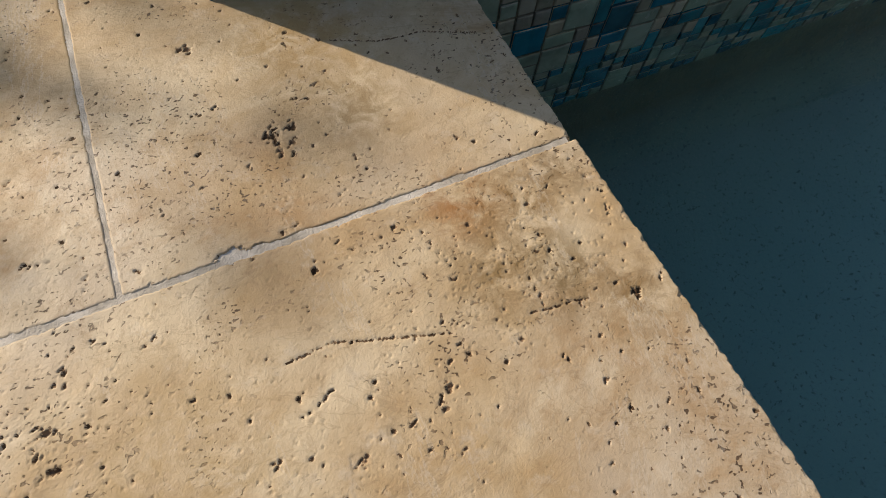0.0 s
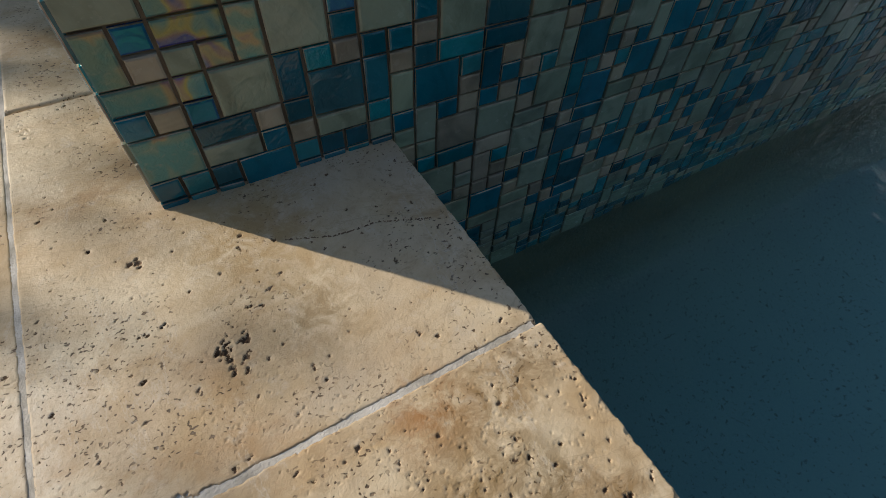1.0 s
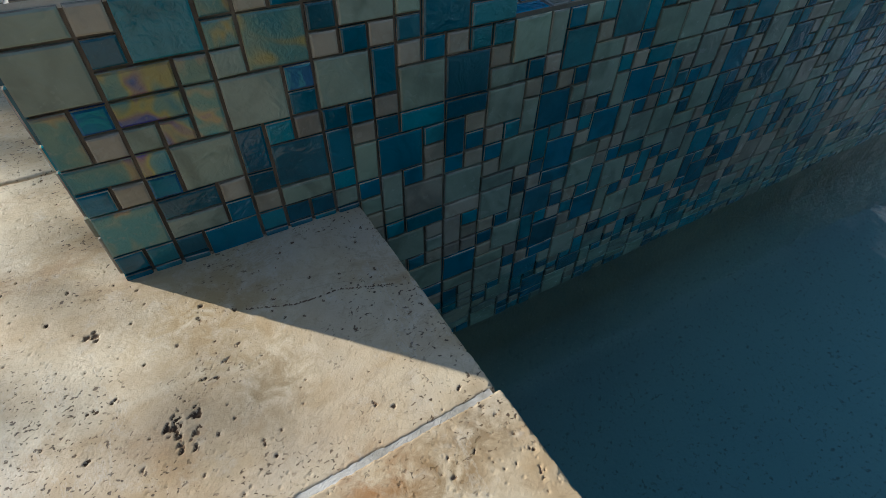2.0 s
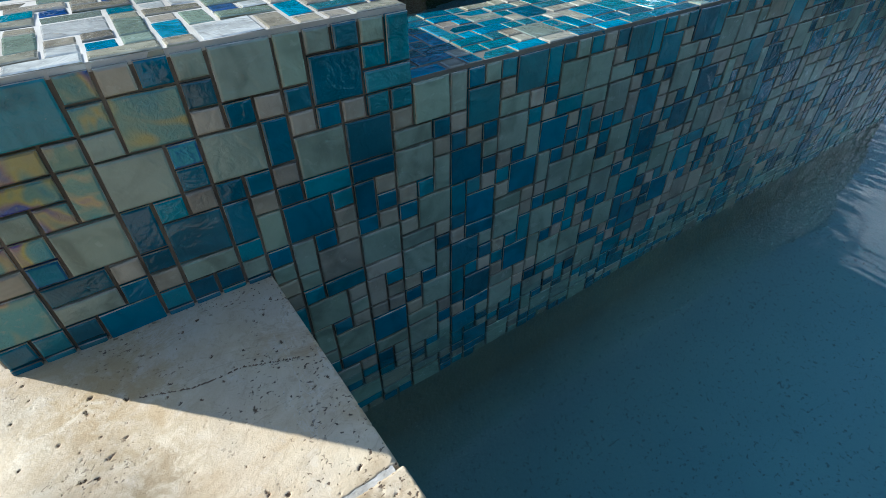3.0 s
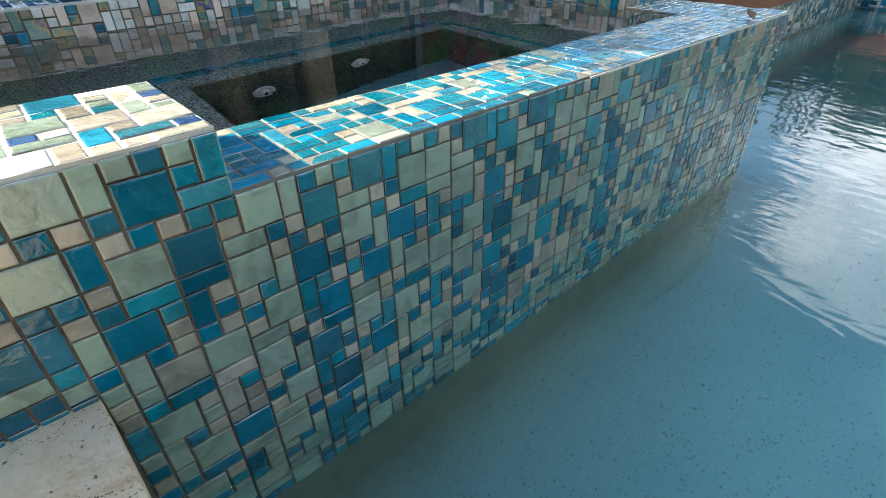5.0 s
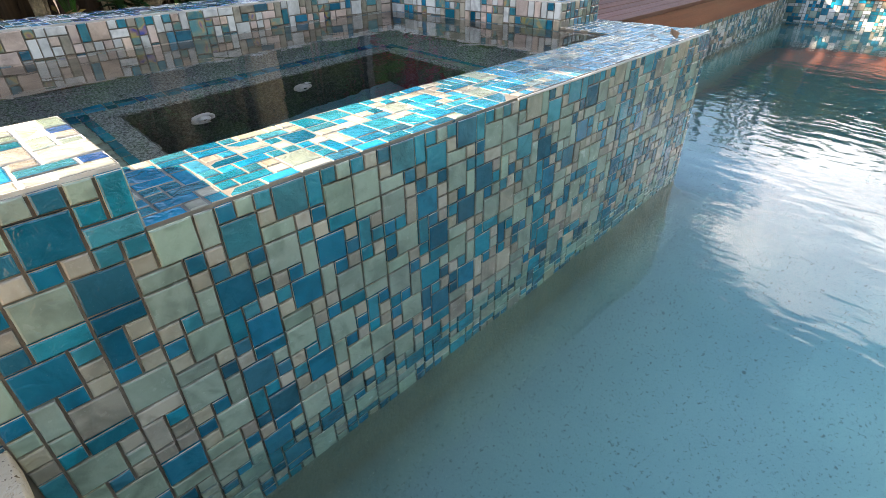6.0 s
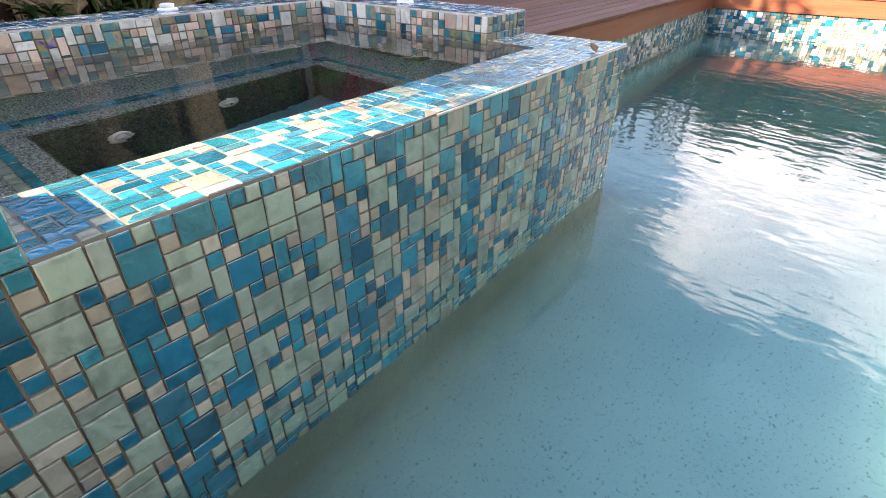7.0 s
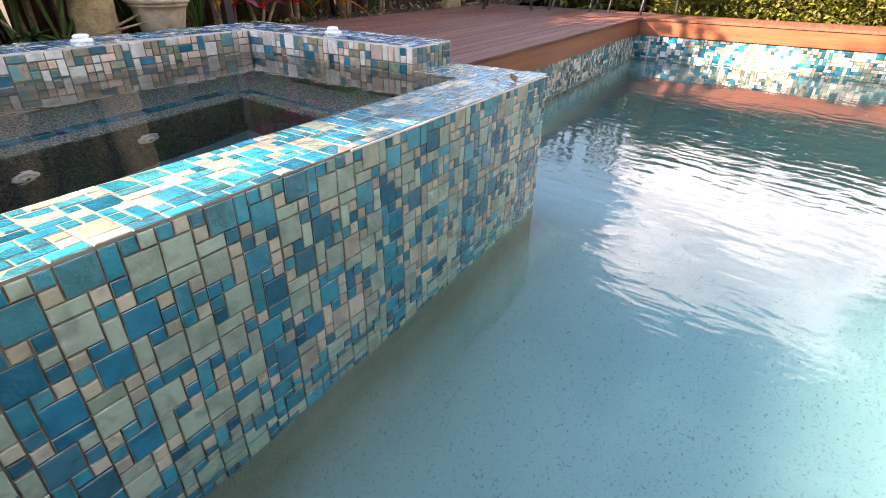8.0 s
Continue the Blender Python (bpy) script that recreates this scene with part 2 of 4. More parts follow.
pe = Mat("pebble_plaster", (0.2, 0.25, 0.23), 0.75)
pc = pe.mix(pe.span(pe.noise(150, 3, 0.7), 0.40, 0.62), (0.05, 0.06, 0.055), (0.34, 0.37, 0.34))
pc = pe.mix(pe.span(pe.noise(420, 2), 0.62, 0.72, 0, 0.7), pc, (0.42, 0.44, 0.40))
pc = pe.mix(pe.span(pe.voronoi(75), 0.30, 0.16, 0, 0.85), pc, (0.02, 0.025, 0.025))
pe.set("Base Color", pc)
pe.bump(pe.voronoi(160), 0.003, 0.7)
PEBBLE = pe.m
# Bench plaster darkened in colour for the spa well's floor and risers.
pw = Mat("darkened_pebble_plaster", (0.1, 0.12, 0.11), 0.75)
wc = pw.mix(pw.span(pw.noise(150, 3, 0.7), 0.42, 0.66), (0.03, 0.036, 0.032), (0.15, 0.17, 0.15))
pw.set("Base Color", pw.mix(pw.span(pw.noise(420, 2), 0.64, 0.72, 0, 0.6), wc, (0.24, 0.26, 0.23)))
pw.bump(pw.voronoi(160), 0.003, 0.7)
DARKENED_PEBBLE = pw.m
pp = Mat("depth_tinted_pool_plaster", (0.10, 0.16, 0.15), 0.8)
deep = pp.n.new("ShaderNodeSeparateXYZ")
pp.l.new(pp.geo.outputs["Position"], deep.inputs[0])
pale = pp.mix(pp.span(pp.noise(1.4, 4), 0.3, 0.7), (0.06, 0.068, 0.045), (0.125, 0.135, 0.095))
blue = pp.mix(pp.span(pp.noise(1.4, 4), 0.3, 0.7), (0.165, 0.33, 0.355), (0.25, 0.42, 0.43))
pc = pp.mix(pp.span(deep.outputs["Z"], -0.70, -0.925), pale, blue)      # water's depth tint painted into the plaster: olive above, blue below
# Dark teal of the deepest water, likewise painted in by height.
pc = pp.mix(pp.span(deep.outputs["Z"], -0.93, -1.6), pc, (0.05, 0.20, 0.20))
pc = pp.mix(pp.span(pp.noise(110, 3, 0.7), 0.58, 0.68, 0, 0.65), pc, (0.05, 0.075, 0.065))
pc = pp.mix(pp.span(pp.noise(260, 2), 0.66, 0.74, 0, 0.4), pc, (0.35, 0.38, 0.33))
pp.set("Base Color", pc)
pp.bump(pp.noise(120, 3), 0.003, 0.6)
PLASTER = pp.m


def water_material(name, tint, swell, wavelet, cloudy, body, rings=0.0):
    """Clear water with a slow swell and fine wavelets; cloudy: the share of light that its fine haze scatters back; rings: height of the ripples off the overflow."""
    m = Mat(name, tint, 0.0, IOR=1.333, Transmission_Weight=1.0)
    m.bump(m.noise(2.2, 1, 0.45, (1.0, 1.5, 1), 0.5), swell, 1.0)
    m.bump(m.noise(11, 1.5, 0.45, (1.0, 1.4, 1), 0.9), wavelet, 1.0)
    if rings:

        def masked(value, mask, depth):
            mul = m.n.new("ShaderNodeMath")
            mul.operation = "MULTIPLY"
            m.l.new(value, mul.inputs[0])
            m.l.new(mask, mul.inputs[1])
            m.bump(mul.outputs[0], depth, 1.0)

        def around(x, y, far, near):
            d = m.n.new("ShaderNodeVectorMath")
            d.operation = "DISTANCE"
            d.inputs[1].default_value = (x, y, -0.44)
            m.l.new(m.geo.outputs["Position"], d.inputs[0])
            return m.span(d.outputs["Value"], far, near)

        mp = m.n.new("ShaderNodeMapping")        # wave trains that cross the pool from the overflow
        mp.inputs["Rotation"].default_value = (0, 0, 0.28)
        m.l.new(m.geo.outputs["Position"], mp.inputs["Vector"])
        for scale, bend, depth in ((2.3, 9.0, rings * 0.4), (4.3, 10.0, rings * 0.22)):
            wv = m.n.new("ShaderNodeTexWave")
            wv.wave_type, wv.bands_direction, wv.wave_profile = "BANDS", "X", "SIN"
            for key, v in (("Scale", scale), ("Distortion", bend), ("Detail", 2.0), ("Detail Scale", 1.3)):
                wv.inputs[key].default_value = v
            m.l.new(mp.outputs["Vector"], wv.inputs["Vector"])
            masked(wv.outputs["Fac"], around(2.75, -0.75, 2.2, 0.35), depth)
        fine = m.noise(36, 1, 0.45, (1.5, 0.7, 1), 0.6)
        masked(fine, m.span(m.noise(1.7, 2, 0.5, (1, 0.6, 1)), 0.46, 0.64, 0.1, 1.0), rings * 0.2)
        masked(m.noise(11, 1, 0.45, (1.7, 0.6, 1), 1.0), around(2.1, -0.45, 2.3, 0.4), rings * 0.8)
    if cloudy:
        df = m.n.new("ShaderNodeBsdfDiffuse")
        df.inputs["Color"].default_value = (*body, 1)
        mx = m.n.new("ShaderNodeMixShader")
        m.l.new(m.span(m.noise(1.1, 3), 0.3, 0.7, cloudy * 0.8, cloudy * 1.2), mx.inputs[0])
        m.l.new(m.p.outputs[0], mx.inputs[1])
        m.l.new(df.outputs[0], mx.inputs[2])
        m.l.new(mx.outputs[0], m.n["Material Output"].inputs["Surface"])
    return m.m


POOL_WATER = water_material("pool_water", (0.66, 0.88, 0.93), 0.0040, 0.0006, 0.019, (0.10, 0.37, 0.50), 0.0016)
SPA_WATER = water_material("spa_water", (0.88, 0.94, 0.93), 0.0012, 0.0006, 0.0, (0, 0, 0))

dk = Mat("deck_timber", (0.25, 0.12, 0.08), 0.6)
dc = dk.mix(dk.span(dk.noise(18, 6, 0.6, (0.15, 3, 1)), 0.3, 0.7), (0.095, 0.034, 0.021), (0.20, 0.083, 0.052))
dk.set("Base Color", dk.vary(dc, dk.chance(), 0.01, 0.15, 0.22))
dk.p.inputs["Specular IOR Level"].default_value = 0.25
dk.bump(dk.noise(60, 4, 0.6, (0.1, 3, 1)), 0.0015)
DECK = dk.m
fa = Mat("stained_fascia_timber", (0.42, 0.16, 0.075), 0.45)
fa.set("Base Color", fa.mix(fa.span(fa.noise(9, 6, 0.6, (0.25, 0.25, 5)), 0.3, 0.7), (0.19, 0.055, 0.024), (0.28, 0.088, 0.038)))
fa.bump(fa.noise(40, 4, 0.6, (0.2, 0.2, 5)), 0.001)
FASCIA = fa.m
WHITE = Mat("white_plastic", (0.8, 0.8, 0.78), 0.35).m
DARKHOLE = Mat("dark_opening", (0.03, 0.03, 0.03), 0.5).m
BLACK = Mat("black_painted_metal", (0.02, 0.02, 0.022), 0.4).m
fe = Mat("weathered_fence_timber", (0.10, 0.06, 0.035), 0.8)
fe.set("Base Color", fe.vary(fe.mix(fe.span(fe.noise(14, 5, 0.6, (2, 2, 0.2)), 0.3, 0.7), (0.05, 0.03, 0.02), (0.16, 0.10, 0.06)), fe.chance(), 0.01, 0.2, 0.35))
fe.bump(fe.noise(50, 4, 0.6, (2, 2, 0.15)), 0.003)
FENCE = fe.m
bk = Mat("palm_bark", (0.33, 0.22, 0.10), 0.85)
bk.set("Base Color", bk.mix(bk.span(bk.noise(16, 6, 0.7), 0.35, 0.68), (0.12, 0.08, 0.045), (0.42, 0.31, 0.16)))
bk.bump(bk.noise(45, 5, 0.7, (1, 1, 2.5)), 0.012)
BARK = bk.m
lk = Mat("lichen_bark", (0.4, 0.3, 0.14), 0.85)
lc = lk.mix(lk.span(lk.noise(14, 6, 0.7), 0.35, 0.68), (0.22, 0.15, 0.08), (0.50, 0.38, 0.20))
lk.set("Base Color", lk.mix(lk.span(lk.noise(24, 5, 0.7), 0.55, 0.66, 0, 0.8), lc, (0.42, 0.38, 0.06)))
lk.bump(lk.noise(60, 5, 0.7, (1, 1, 3)), 0.008)
LICHEN = lk.m
po = Mat("sandstone_pot", (0.45, 0.38, 0.28), 0.8)
po.set("Base Color", po.mix(po.span(po.noise(12, 6, 0.65), 0.35, 0.7), (0.28, 0.225, 0.15), (0.52, 0.45, 0.34)))
po.bump(po.noise(90, 4), 0.002)
POT = po.m
so = Mat("mulch_soil", (0.06, 0.04, 0.03), 0.95)
so.set("Base Color", so.mix(so.span(so.noise(22, 6, 0.7), 0.35, 0.7), (0.028, 0.018, 0.012), (0.085, 0.056, 0.036)))
so.bump(so.noise(30, 6, 0.7), 0.02)
SOIL = so.m


def leaf_material(name, colour, hue=0.03, val=0.45, trans=0.25):
    m = Mat(name, colour, 0.55, Specular_IOR_Level=0.25)
    c = m.vary(colour, m.chance(), hue, 0.2, val)
    m.set("Base Color", m.mix(m.span(m.noise(30, 3), 0.4, 0.7, 0, 0.3), c, tuple(k * 0.55 for k in colour)))
    tl = m.n.new("ShaderNodeBsdfTranslucent")
    m.l.new(c, tl.inputs["Color"])
    mx = m.n.new("ShaderNodeMixShader")
    mx.inputs[0].default_value = trans
    out = m.n["Material Output"]
    m.l.new(m.p.outputs[0], mx.inputs[1])
    m.l.new(tl.outputs[0], mx.inputs[2])
    m.l.new(mx.outputs[0], out.inputs["Surface"])
    return m.m


LEAF_HEDGE = leaf_material("hedge_leaf", (0.15, 0.155, 0.032), 0.035, 0.55, 0.4)
LEAF_DARK = leaf_material("dark_leaf", (0.035, 0.075, 0.022))
LEAF_FAN = leaf_material("fan_palm_leaf", (0.085, 0.17, 0.035), 0.03, 0.45, 0.4)
LEAF_RED = leaf_material("red_cordyline_leaf", (0.45, 0.04, 0.08), 0.03, 0.4, 0.4)
LEAF_ORANGE = leaf_material("orange_croton_leaf", (0.55, 0.22, 0.04), 0.03)
LEAF_DRY = leaf_material("dry_leaf", (0.26, 0.16, 0.07))


# ---- building helpers ----
U = 0.0262                      # one mosaic unit
RIM, SPILL, WATER, DECK_Z, BAND = 3 * U, 0.0, -0.44, -0.09, -0.245
XL, XR, YB = -0.470, 65 * U, 1.47      # outer faces of the spa
IL, IR, IF, IB = XL + 0.245, XR - 0.240, 0.214, YB - 0.222    # inner faces
POOL_X, POOL_Y, EDGE = 5.5, 0.66, -0.206
PIL_B, PIL_W = 0.250, -XL / (16 * U)            # depth of the corner pillar; its tiles are set wider


def mesh_of(name, bm, material):
    me = bpy.data.meshes.new(name)
    bm.to_mesh(me)
    bm.free()
    for m in material if isinstance(material, (list, tuple)) else [material]:
        me.materials.append(m)
    return me


def part(name, bm, material, parent=None, label="", smooth=False):
    me = bm if isinstance(bm, bpy.types.Mesh) else mesh_of(name, bm, material)
    if smooth:
        me.shade_smooth()
    ob = new(name, me)
    ob.parent = parent
    if label:
        ob["label"] = label
    return ob


def thing(name, label, category, place=(0, 0, 0), rz=0.0, group="", kind=""):
    ob = new(name)
    ob.empty_display_size = 0.05
    ob.matrix_basis = pose(*place, 0, 0, rz)
    return tagged(ob, label, category, group, kind)


def box(x0, x1, y0, y1, z0, z1, bevel=0.0, bm=None):
    bm = bm or bmesh.new()
    r = bmesh.ops.create_cube(bm, size=1, matrix=Matrix.LocRotScale(((x0 + x1) / 2, (y0 + y1) / 2, (z0 + z1) / 2), None, (x1 - x0, y1 - y0, z1 - z0)))
    if bevel:
        es = list({e for v in r["verts"] for e in v.link_edges})
        bmesh.ops.bevel(bm, geom=es, offset=bevel, segments=2, affect="EDGES", profile=0.5)
    return bm


def lathe(profile, n=24, bm=None, m=Matrix.Identity(4)):
    """A turned body from (radius, height) pairs."""
    bm = bm or bmesh.new()
    rings = []
    for r, z in profile:
        rings.append([bm.verts.new(m @ Vector((r * math.cos(2 * math.pi * i / n), r * math.sin(2 * math.pi * i / n), z))) for i in range(n)])
    for a, b in zip(rings, rings[1:]):
        for i in range(n):
            bm.faces.new((a[i], a[(i + 1) % n], b[(i + 1) % n], b[i]))
    bm.faces.new(rings[-1])
    bm.faces.new(rings[0][::-1])
    return bm


def tube(points, radii, n=8, bm=None):
    """A bent tapering stem along points."""
    bm = bm or bmesh.new()
    rings = []
    pts = [Vector(p) for p in points]
    for i, p in enumerate(pts):
        d = (pts[min(i + 1, len(pts) - 1)] - pts[max(i - 1, 0)]).normalized()
        q = d.to_track_quat("Z", "Y")
        rings.append([bm.verts.new(p + q @ Vector((radii[i] * math.cos(2 * math.pi * k / n), radii[i] * math.sin(2 * math.pi * k / n), 0))) for k in range(n)])
    for a, b in zip(rings, rings[1:]):
        for k in range(n):
            bm.faces.new((a[k], a[(k + 1) % n], b[(k + 1) % n], b[k]))
    bm.faces.new(rings[-1])
    bm.faces.new(rings[0][::-1])
    return bm


# ---- mosaic ----
SIZE = {"1": (1, 1), "w": (2, 1), "t": (1, 2), "b": (2, 2)}
GAP, PROUD, CHAMFER = 0.0013, 0.0050, 0.0022


def tile_points(w, h):
    """Corner points and faces of one glass tile with rounded edges, lying in its u, v plane with n up."""
    a, b = w * U / 2 - GAP, h * U / 2 - GAP
    pts = []
    for x, y, z in ((0, 0, -0.002), (0, 0, PROUD - 0.0024), (0.0005, 0.0005, PROUD - 0.0009), (CHAMFER, CHAMFER, PROUD)):
        pts += [(x - a, y - b, z), (a - x, y - b, z), (a - x, b - y, z), (x - a, b - y, z)]
    faces = [(12, 13, 14, 15)]
    for lo in (0, 4, 8):
        for i in range(4):
            faces.append((lo + i, lo + (i + 1) % 4, lo + 4 + (i + 1) % 4, lo + 4 + i))
    return pts, faces


TILE_MESH = {}


def tile_mesh(shape, colour):
    key = shape + colour
    if key not in TILE_MESH:
        pts, faces = tile_points(*SIZE[shape])
        me = bpy.data.meshes.new("tile")
        me.from_pydata(pts, [], faces)
        me.materials.append(TILE_MAT[colour])
        me.materials.append(RIM_GLASS)
        me.polygons.foreach_set("material_index", [0] * 5 + [1] * 4 + [0] * 4)
        TILE_MESH[key] = me
    return TILE_MESH[key]


def top_token(rng):
    """Mostly pearl tiles with some aqua and blue."""
    shape = rng.choice("bbwwt111")
    return rng.choice("pssggc" + "atn") + shape


def spill_token(rng):
    k = rng.random()
    shape = "b" if k < 0.22 else "w" if k < 0.5 else "t" if k < 0.58 else "1"
    return rng.choice("csatatadd" if shape in "bw" else "ccgatat") + shape


def band_token(rng):
    """The pool's waterline band: more pearl among the blues."""
    return rng.choice("ppppssgadt") + rng.choice("bwt1111")


def inner_token(rng):
    """Inside the spa: pearl, rose and pale sage with some blue."""
    return rng.choice("pppprrrggiiatd") + rng.choice("btt1111w")


def rim_token(rng):
    shape = rng.choice("bwwtt1111")
    return rng.choice("pnndas") + shape


def random_token(rng):
    k = rng.random()
    shape = "b" if k < 0.25 else "w" if k < 0.36 else "t" if k < 0.49 else "1"
    if shape == "b":
        return rng.choice("ssddt") + shape
    if shape in "wt":
        return rng.choice("ssddt") + shape
    return rng.choice("gggsddtt") + shape


def layout(cols, rows, seed, known=(), skip=None, token=random_token):
    """Tiles that fill a field of unit cells row by row: (column, row, shape, colour). known: rows of tokens to follow first."""
    rng = random.Random(seed)
    full = np.zeros((cols, rows), bool)
    out = []
    for r in range(rows):
        tokens = known[r].split() if r < len(known) else []
        for c in range(cols):
            if full[c, r]:
                continue
            if skip and skip(c, r):
                full[c, r] = True
                continue
            tok = tokens.pop(0) if tokens else token(rng)
            w, h = SIZE[tok[1]]
            bad = lambda w, h: c + w > cols or r + h > rows or full[c:c + w, r:r + h].any() or (skip and any(skip(c + i, r + j) for i in range(w) for j in range(h)))
            if bad(w, h):
                w, h = (1, h) if not bad(1, h) else (w, 1) if not bad(w, 1) else (1, 1)
            shape = {(1, 1): "1", (2, 1): "w", (1, 2): "t", (2, 2): "b"}[(w, h)]
            full[c:c + w, r:r + h] = True
            out.append((c, r, shape, tok[0]))
    return out


def lay(parent, tiles, origin, ud, vd, near=None, seed=5, limit=300, fit=(1.0, 1.0), wide=(0, 1.0)):
    """Lays tiles on a face: columns run along ud, rows along vd, from origin. Those for which near(c, r) holds are pieces of their own, the rest one mesh. wide: the first so many columns are that much wider."""
    at = lambda c: min(c, wide[0]) * wide[1] + max(0, c - wide[0])
    rng = random.Random(seed)
    o, ud, vd = Vector(origin), Vector(ud), Vector(vd)
    nd = ud.cross(-vd)
    colours = list(TILE_MAT)
    verts, faces, mats, made = [], [], [], 0
    for c, r, shape, colour in tiles:
        w, h = SIZE[shape]
        span = at(c + w) - at(c)
        mid = o + ud * ((at(c) + span / 2) * U * fit[0]) + vd * ((r + h / 2) * U * fit[1])
        rot = Matrix((ud, -vd, nd)).transposed()
        tip = Euler((rng.gauss(0, 0.019), rng.gauss(0, 0.019), rng.gauss(0, 0.009))).to_matrix()
        m = Matrix.Translation(mid + nd * rng.uniform(-0.0011, 0.0010)) @ (rot @ tip).to_4x4() @ Matrix.Diagonal((fit[0] * span / w, fit[1], 1, 1))
        if near and near(c, r) and made < limit:
            ob = new("tile", tile_mesh(shape, colour))
            ob.parent = parent
            ob.matrix_basis = m
            made += 1
        else:
            pts, fs = tile_points(w, h)
            k = len(verts)
            verts += [m @ Vector(p) for p in pts]
            faces += [tuple(k + i for i in f) for f in fs]
            k = colours.index(colour)
            mats += [k] * 5 + [len(colours)] * 4 + [k] * 4
    if verts:
        me = bpy.data.meshes.new("mosaic")
        me.from_pydata(verts, [], faces)
        for k in colours:
            me.materials.append(TILE_MAT[k])
        me.materials.append(RIM_GLASS)
        me.polygons.foreach_set("material_index", mats)
        ob = new("mosaic", me)
        ob.parent = parent
        tagged(ob, "blue, teal and pearl glass mosaic tiles in cement grout", kind="stuff")


# the corner pillar's mosaic, top row first: fifteen columns (sixteen above the spillway)
PILLAR_ROWS = (
    "sw g1 tb i1 g1 d1 s1 sb st s1 d1 s1 tt",
    "sb d1 i1 ib d1 db t1",
    "iw i1 s1 g1 d1 g1 d1 tw",
    "it n1 iw it sb n1 sb dt g1 d1 g1 t1",
    "g1 s1 i1 d1 sb db",
    "iw i1 sb dt t1 g1 d1 d1 g1",
    "d1 g1 n1 db dt g1 d1 tw dw",
    "ib dw g1 d1 st db t1 dt g1",
    "sw d1 g1 sw t1 g1 d1",
)
# one sheet of the mosaic on the long wall, fourteen columns wide; the last six rows repeat downwards
SHEET_ROWS = (
    "t1 sb st d1 s1 t1 tb tt t1 s1 t1 g1",
    "g1 tb g1 sb sb",
    "sw d1 g1 sw g1 d1",
    "sb g1 d1 g1 d1 sb t1 g1 tw sw",
    "st db s1 st db g1 tt g1",
    "g1 t1 d1 g1 d1 d1 t1",
    "d1 sb tt t1 g1 t1 db st d1 g1 t1 g1",
    "g1 db g1 sb sb",
    "sw g1 d1 sw g1 g1",
    "sb d1 g1 dw sb g1 d1 tw sw",
    "st db s1 tt sb g1 tt d1",
    "g1 d1 d1 g1 t1 d1 g1",
)


def rows_of(rows, cols):
    """Places of the tiles that rows of tokens name: (column, row, shape, colour)."""
    full, out = set(), []
    for r, row in enumerate(rows):
        c = 0
        for tok in row.split():
            while (c, r) in full:
                c += 1
            w, h = SIZE[tok[1]]
            if c + w <= cols:
                full |= {(c + i, r + j) for i in range(w) for j in range(h)}
                out.append((c, r, tok[1], tok[0]))
            c += w
    return out


def front_mosaic(cols, rows, seed):
    rng = random.Random(seed)
    full = {(c, r) for c in range(16, cols) for r in range(3)} | {(c, r) for c in range(9) for r in range(11, rows)}
    out = []

    def put(c, r, shape, colour):
        w, h = SIZE[shape]
        cells = {(c + i, r + j) for i in range(w) for j in range(h)}
        if not cells & full and c + w <= cols and r + h <= rows:
            full.update(cells)
            out.append((c, r, shape, colour))

    for tile in rows_of(PILLAR_ROWS, 16):
        put(*tile)
    sheet_tiles = rows_of(SHEET_ROWS, 14)
    for k in range(-1, (cols - 15) // 14 + 1):
        for down in range(4):
            for c, r, shape, colour in sheet_tiles:
                if down and r < 6 or (down and r + 6 * down > rows):
                    continue
                if k != 0 and rng.random() < 0.75:         # the sheets share their cut, not their colours
                    colour = rng.choice("sssg" if colour in "sg" and shape != "1" else "gggs" if colour in "sg" else "dtdtt")
                    if rng.random() < 0.3:
                        colour = rng.choice("dtsg")
                at = 15 + 14 * k + c
                if at >= (9 if k < 0 else 15):
                    put(at, 3 + r + 6 * down, shape, colour)
    for r in range(rows):
        for c in range(cols):
            put(c, r, "b" if rng.random() < 0.3 else "1", rng.choice("sdtd"))
            put(c, r, "1", rng.choice("ggsdtt"))
    return out


# ---- spa: walls of the raised tub ----
spa_front = tagged(part("wall_spa_front", box(XL + 0.002, XR - 0.002, 0.002, IF - 0.002, -0.59, SPILL - 0.0), GROUT), "front wall of the spa covered in blue and sage glass mosaic", "spa wall", kind="structure")
PB = -0.92
bm = bmesh.new()                 # plastered foot of the wall, coved into the pool floor
curve = [(0.0, -0.588), (0.0, -0.62)] + [(-0.62 * (1 - math.cos(radians(a))), -0.62 - (-0.62 - PB) * math.sin(radians(a))) for a in range(10, 91, 10)]
sections = [((EDGE - 0.1, 0.0), 0.0)] + [((XR - 0.002, 0.0), radians(a)) for a in range(0, 91, 10)] + [((XR - 0.002, 0.70), radians(90))]
rows = [[bm.verts.new((px - y * math.sin(a), py + y * math.cos(a), z)) for y, z in curve] for (px, py), a in sections]
for ra, rb in zip(rows, rows[1:]):
    for i in range(len(curve) - 1):
        if (ra[i].co - rb[i].co).length > 1e-6:
            bm.faces.new((ra[i], ra[i + 1], rb[i + 1], rb[i]))
        elif (ra[i + 1].co - rb[i + 1].co).length > 1e-6:
            bm.faces.new((ra[i], ra[i + 1], rb[i + 1]))
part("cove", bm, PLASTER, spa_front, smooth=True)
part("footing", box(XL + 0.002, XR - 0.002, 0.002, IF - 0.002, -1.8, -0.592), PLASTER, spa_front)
part("pillar", box(XL + 0.002, -0.002, 0.002, PIL_B - 0.002, SPILL, RIM), GROUT, spa_front)
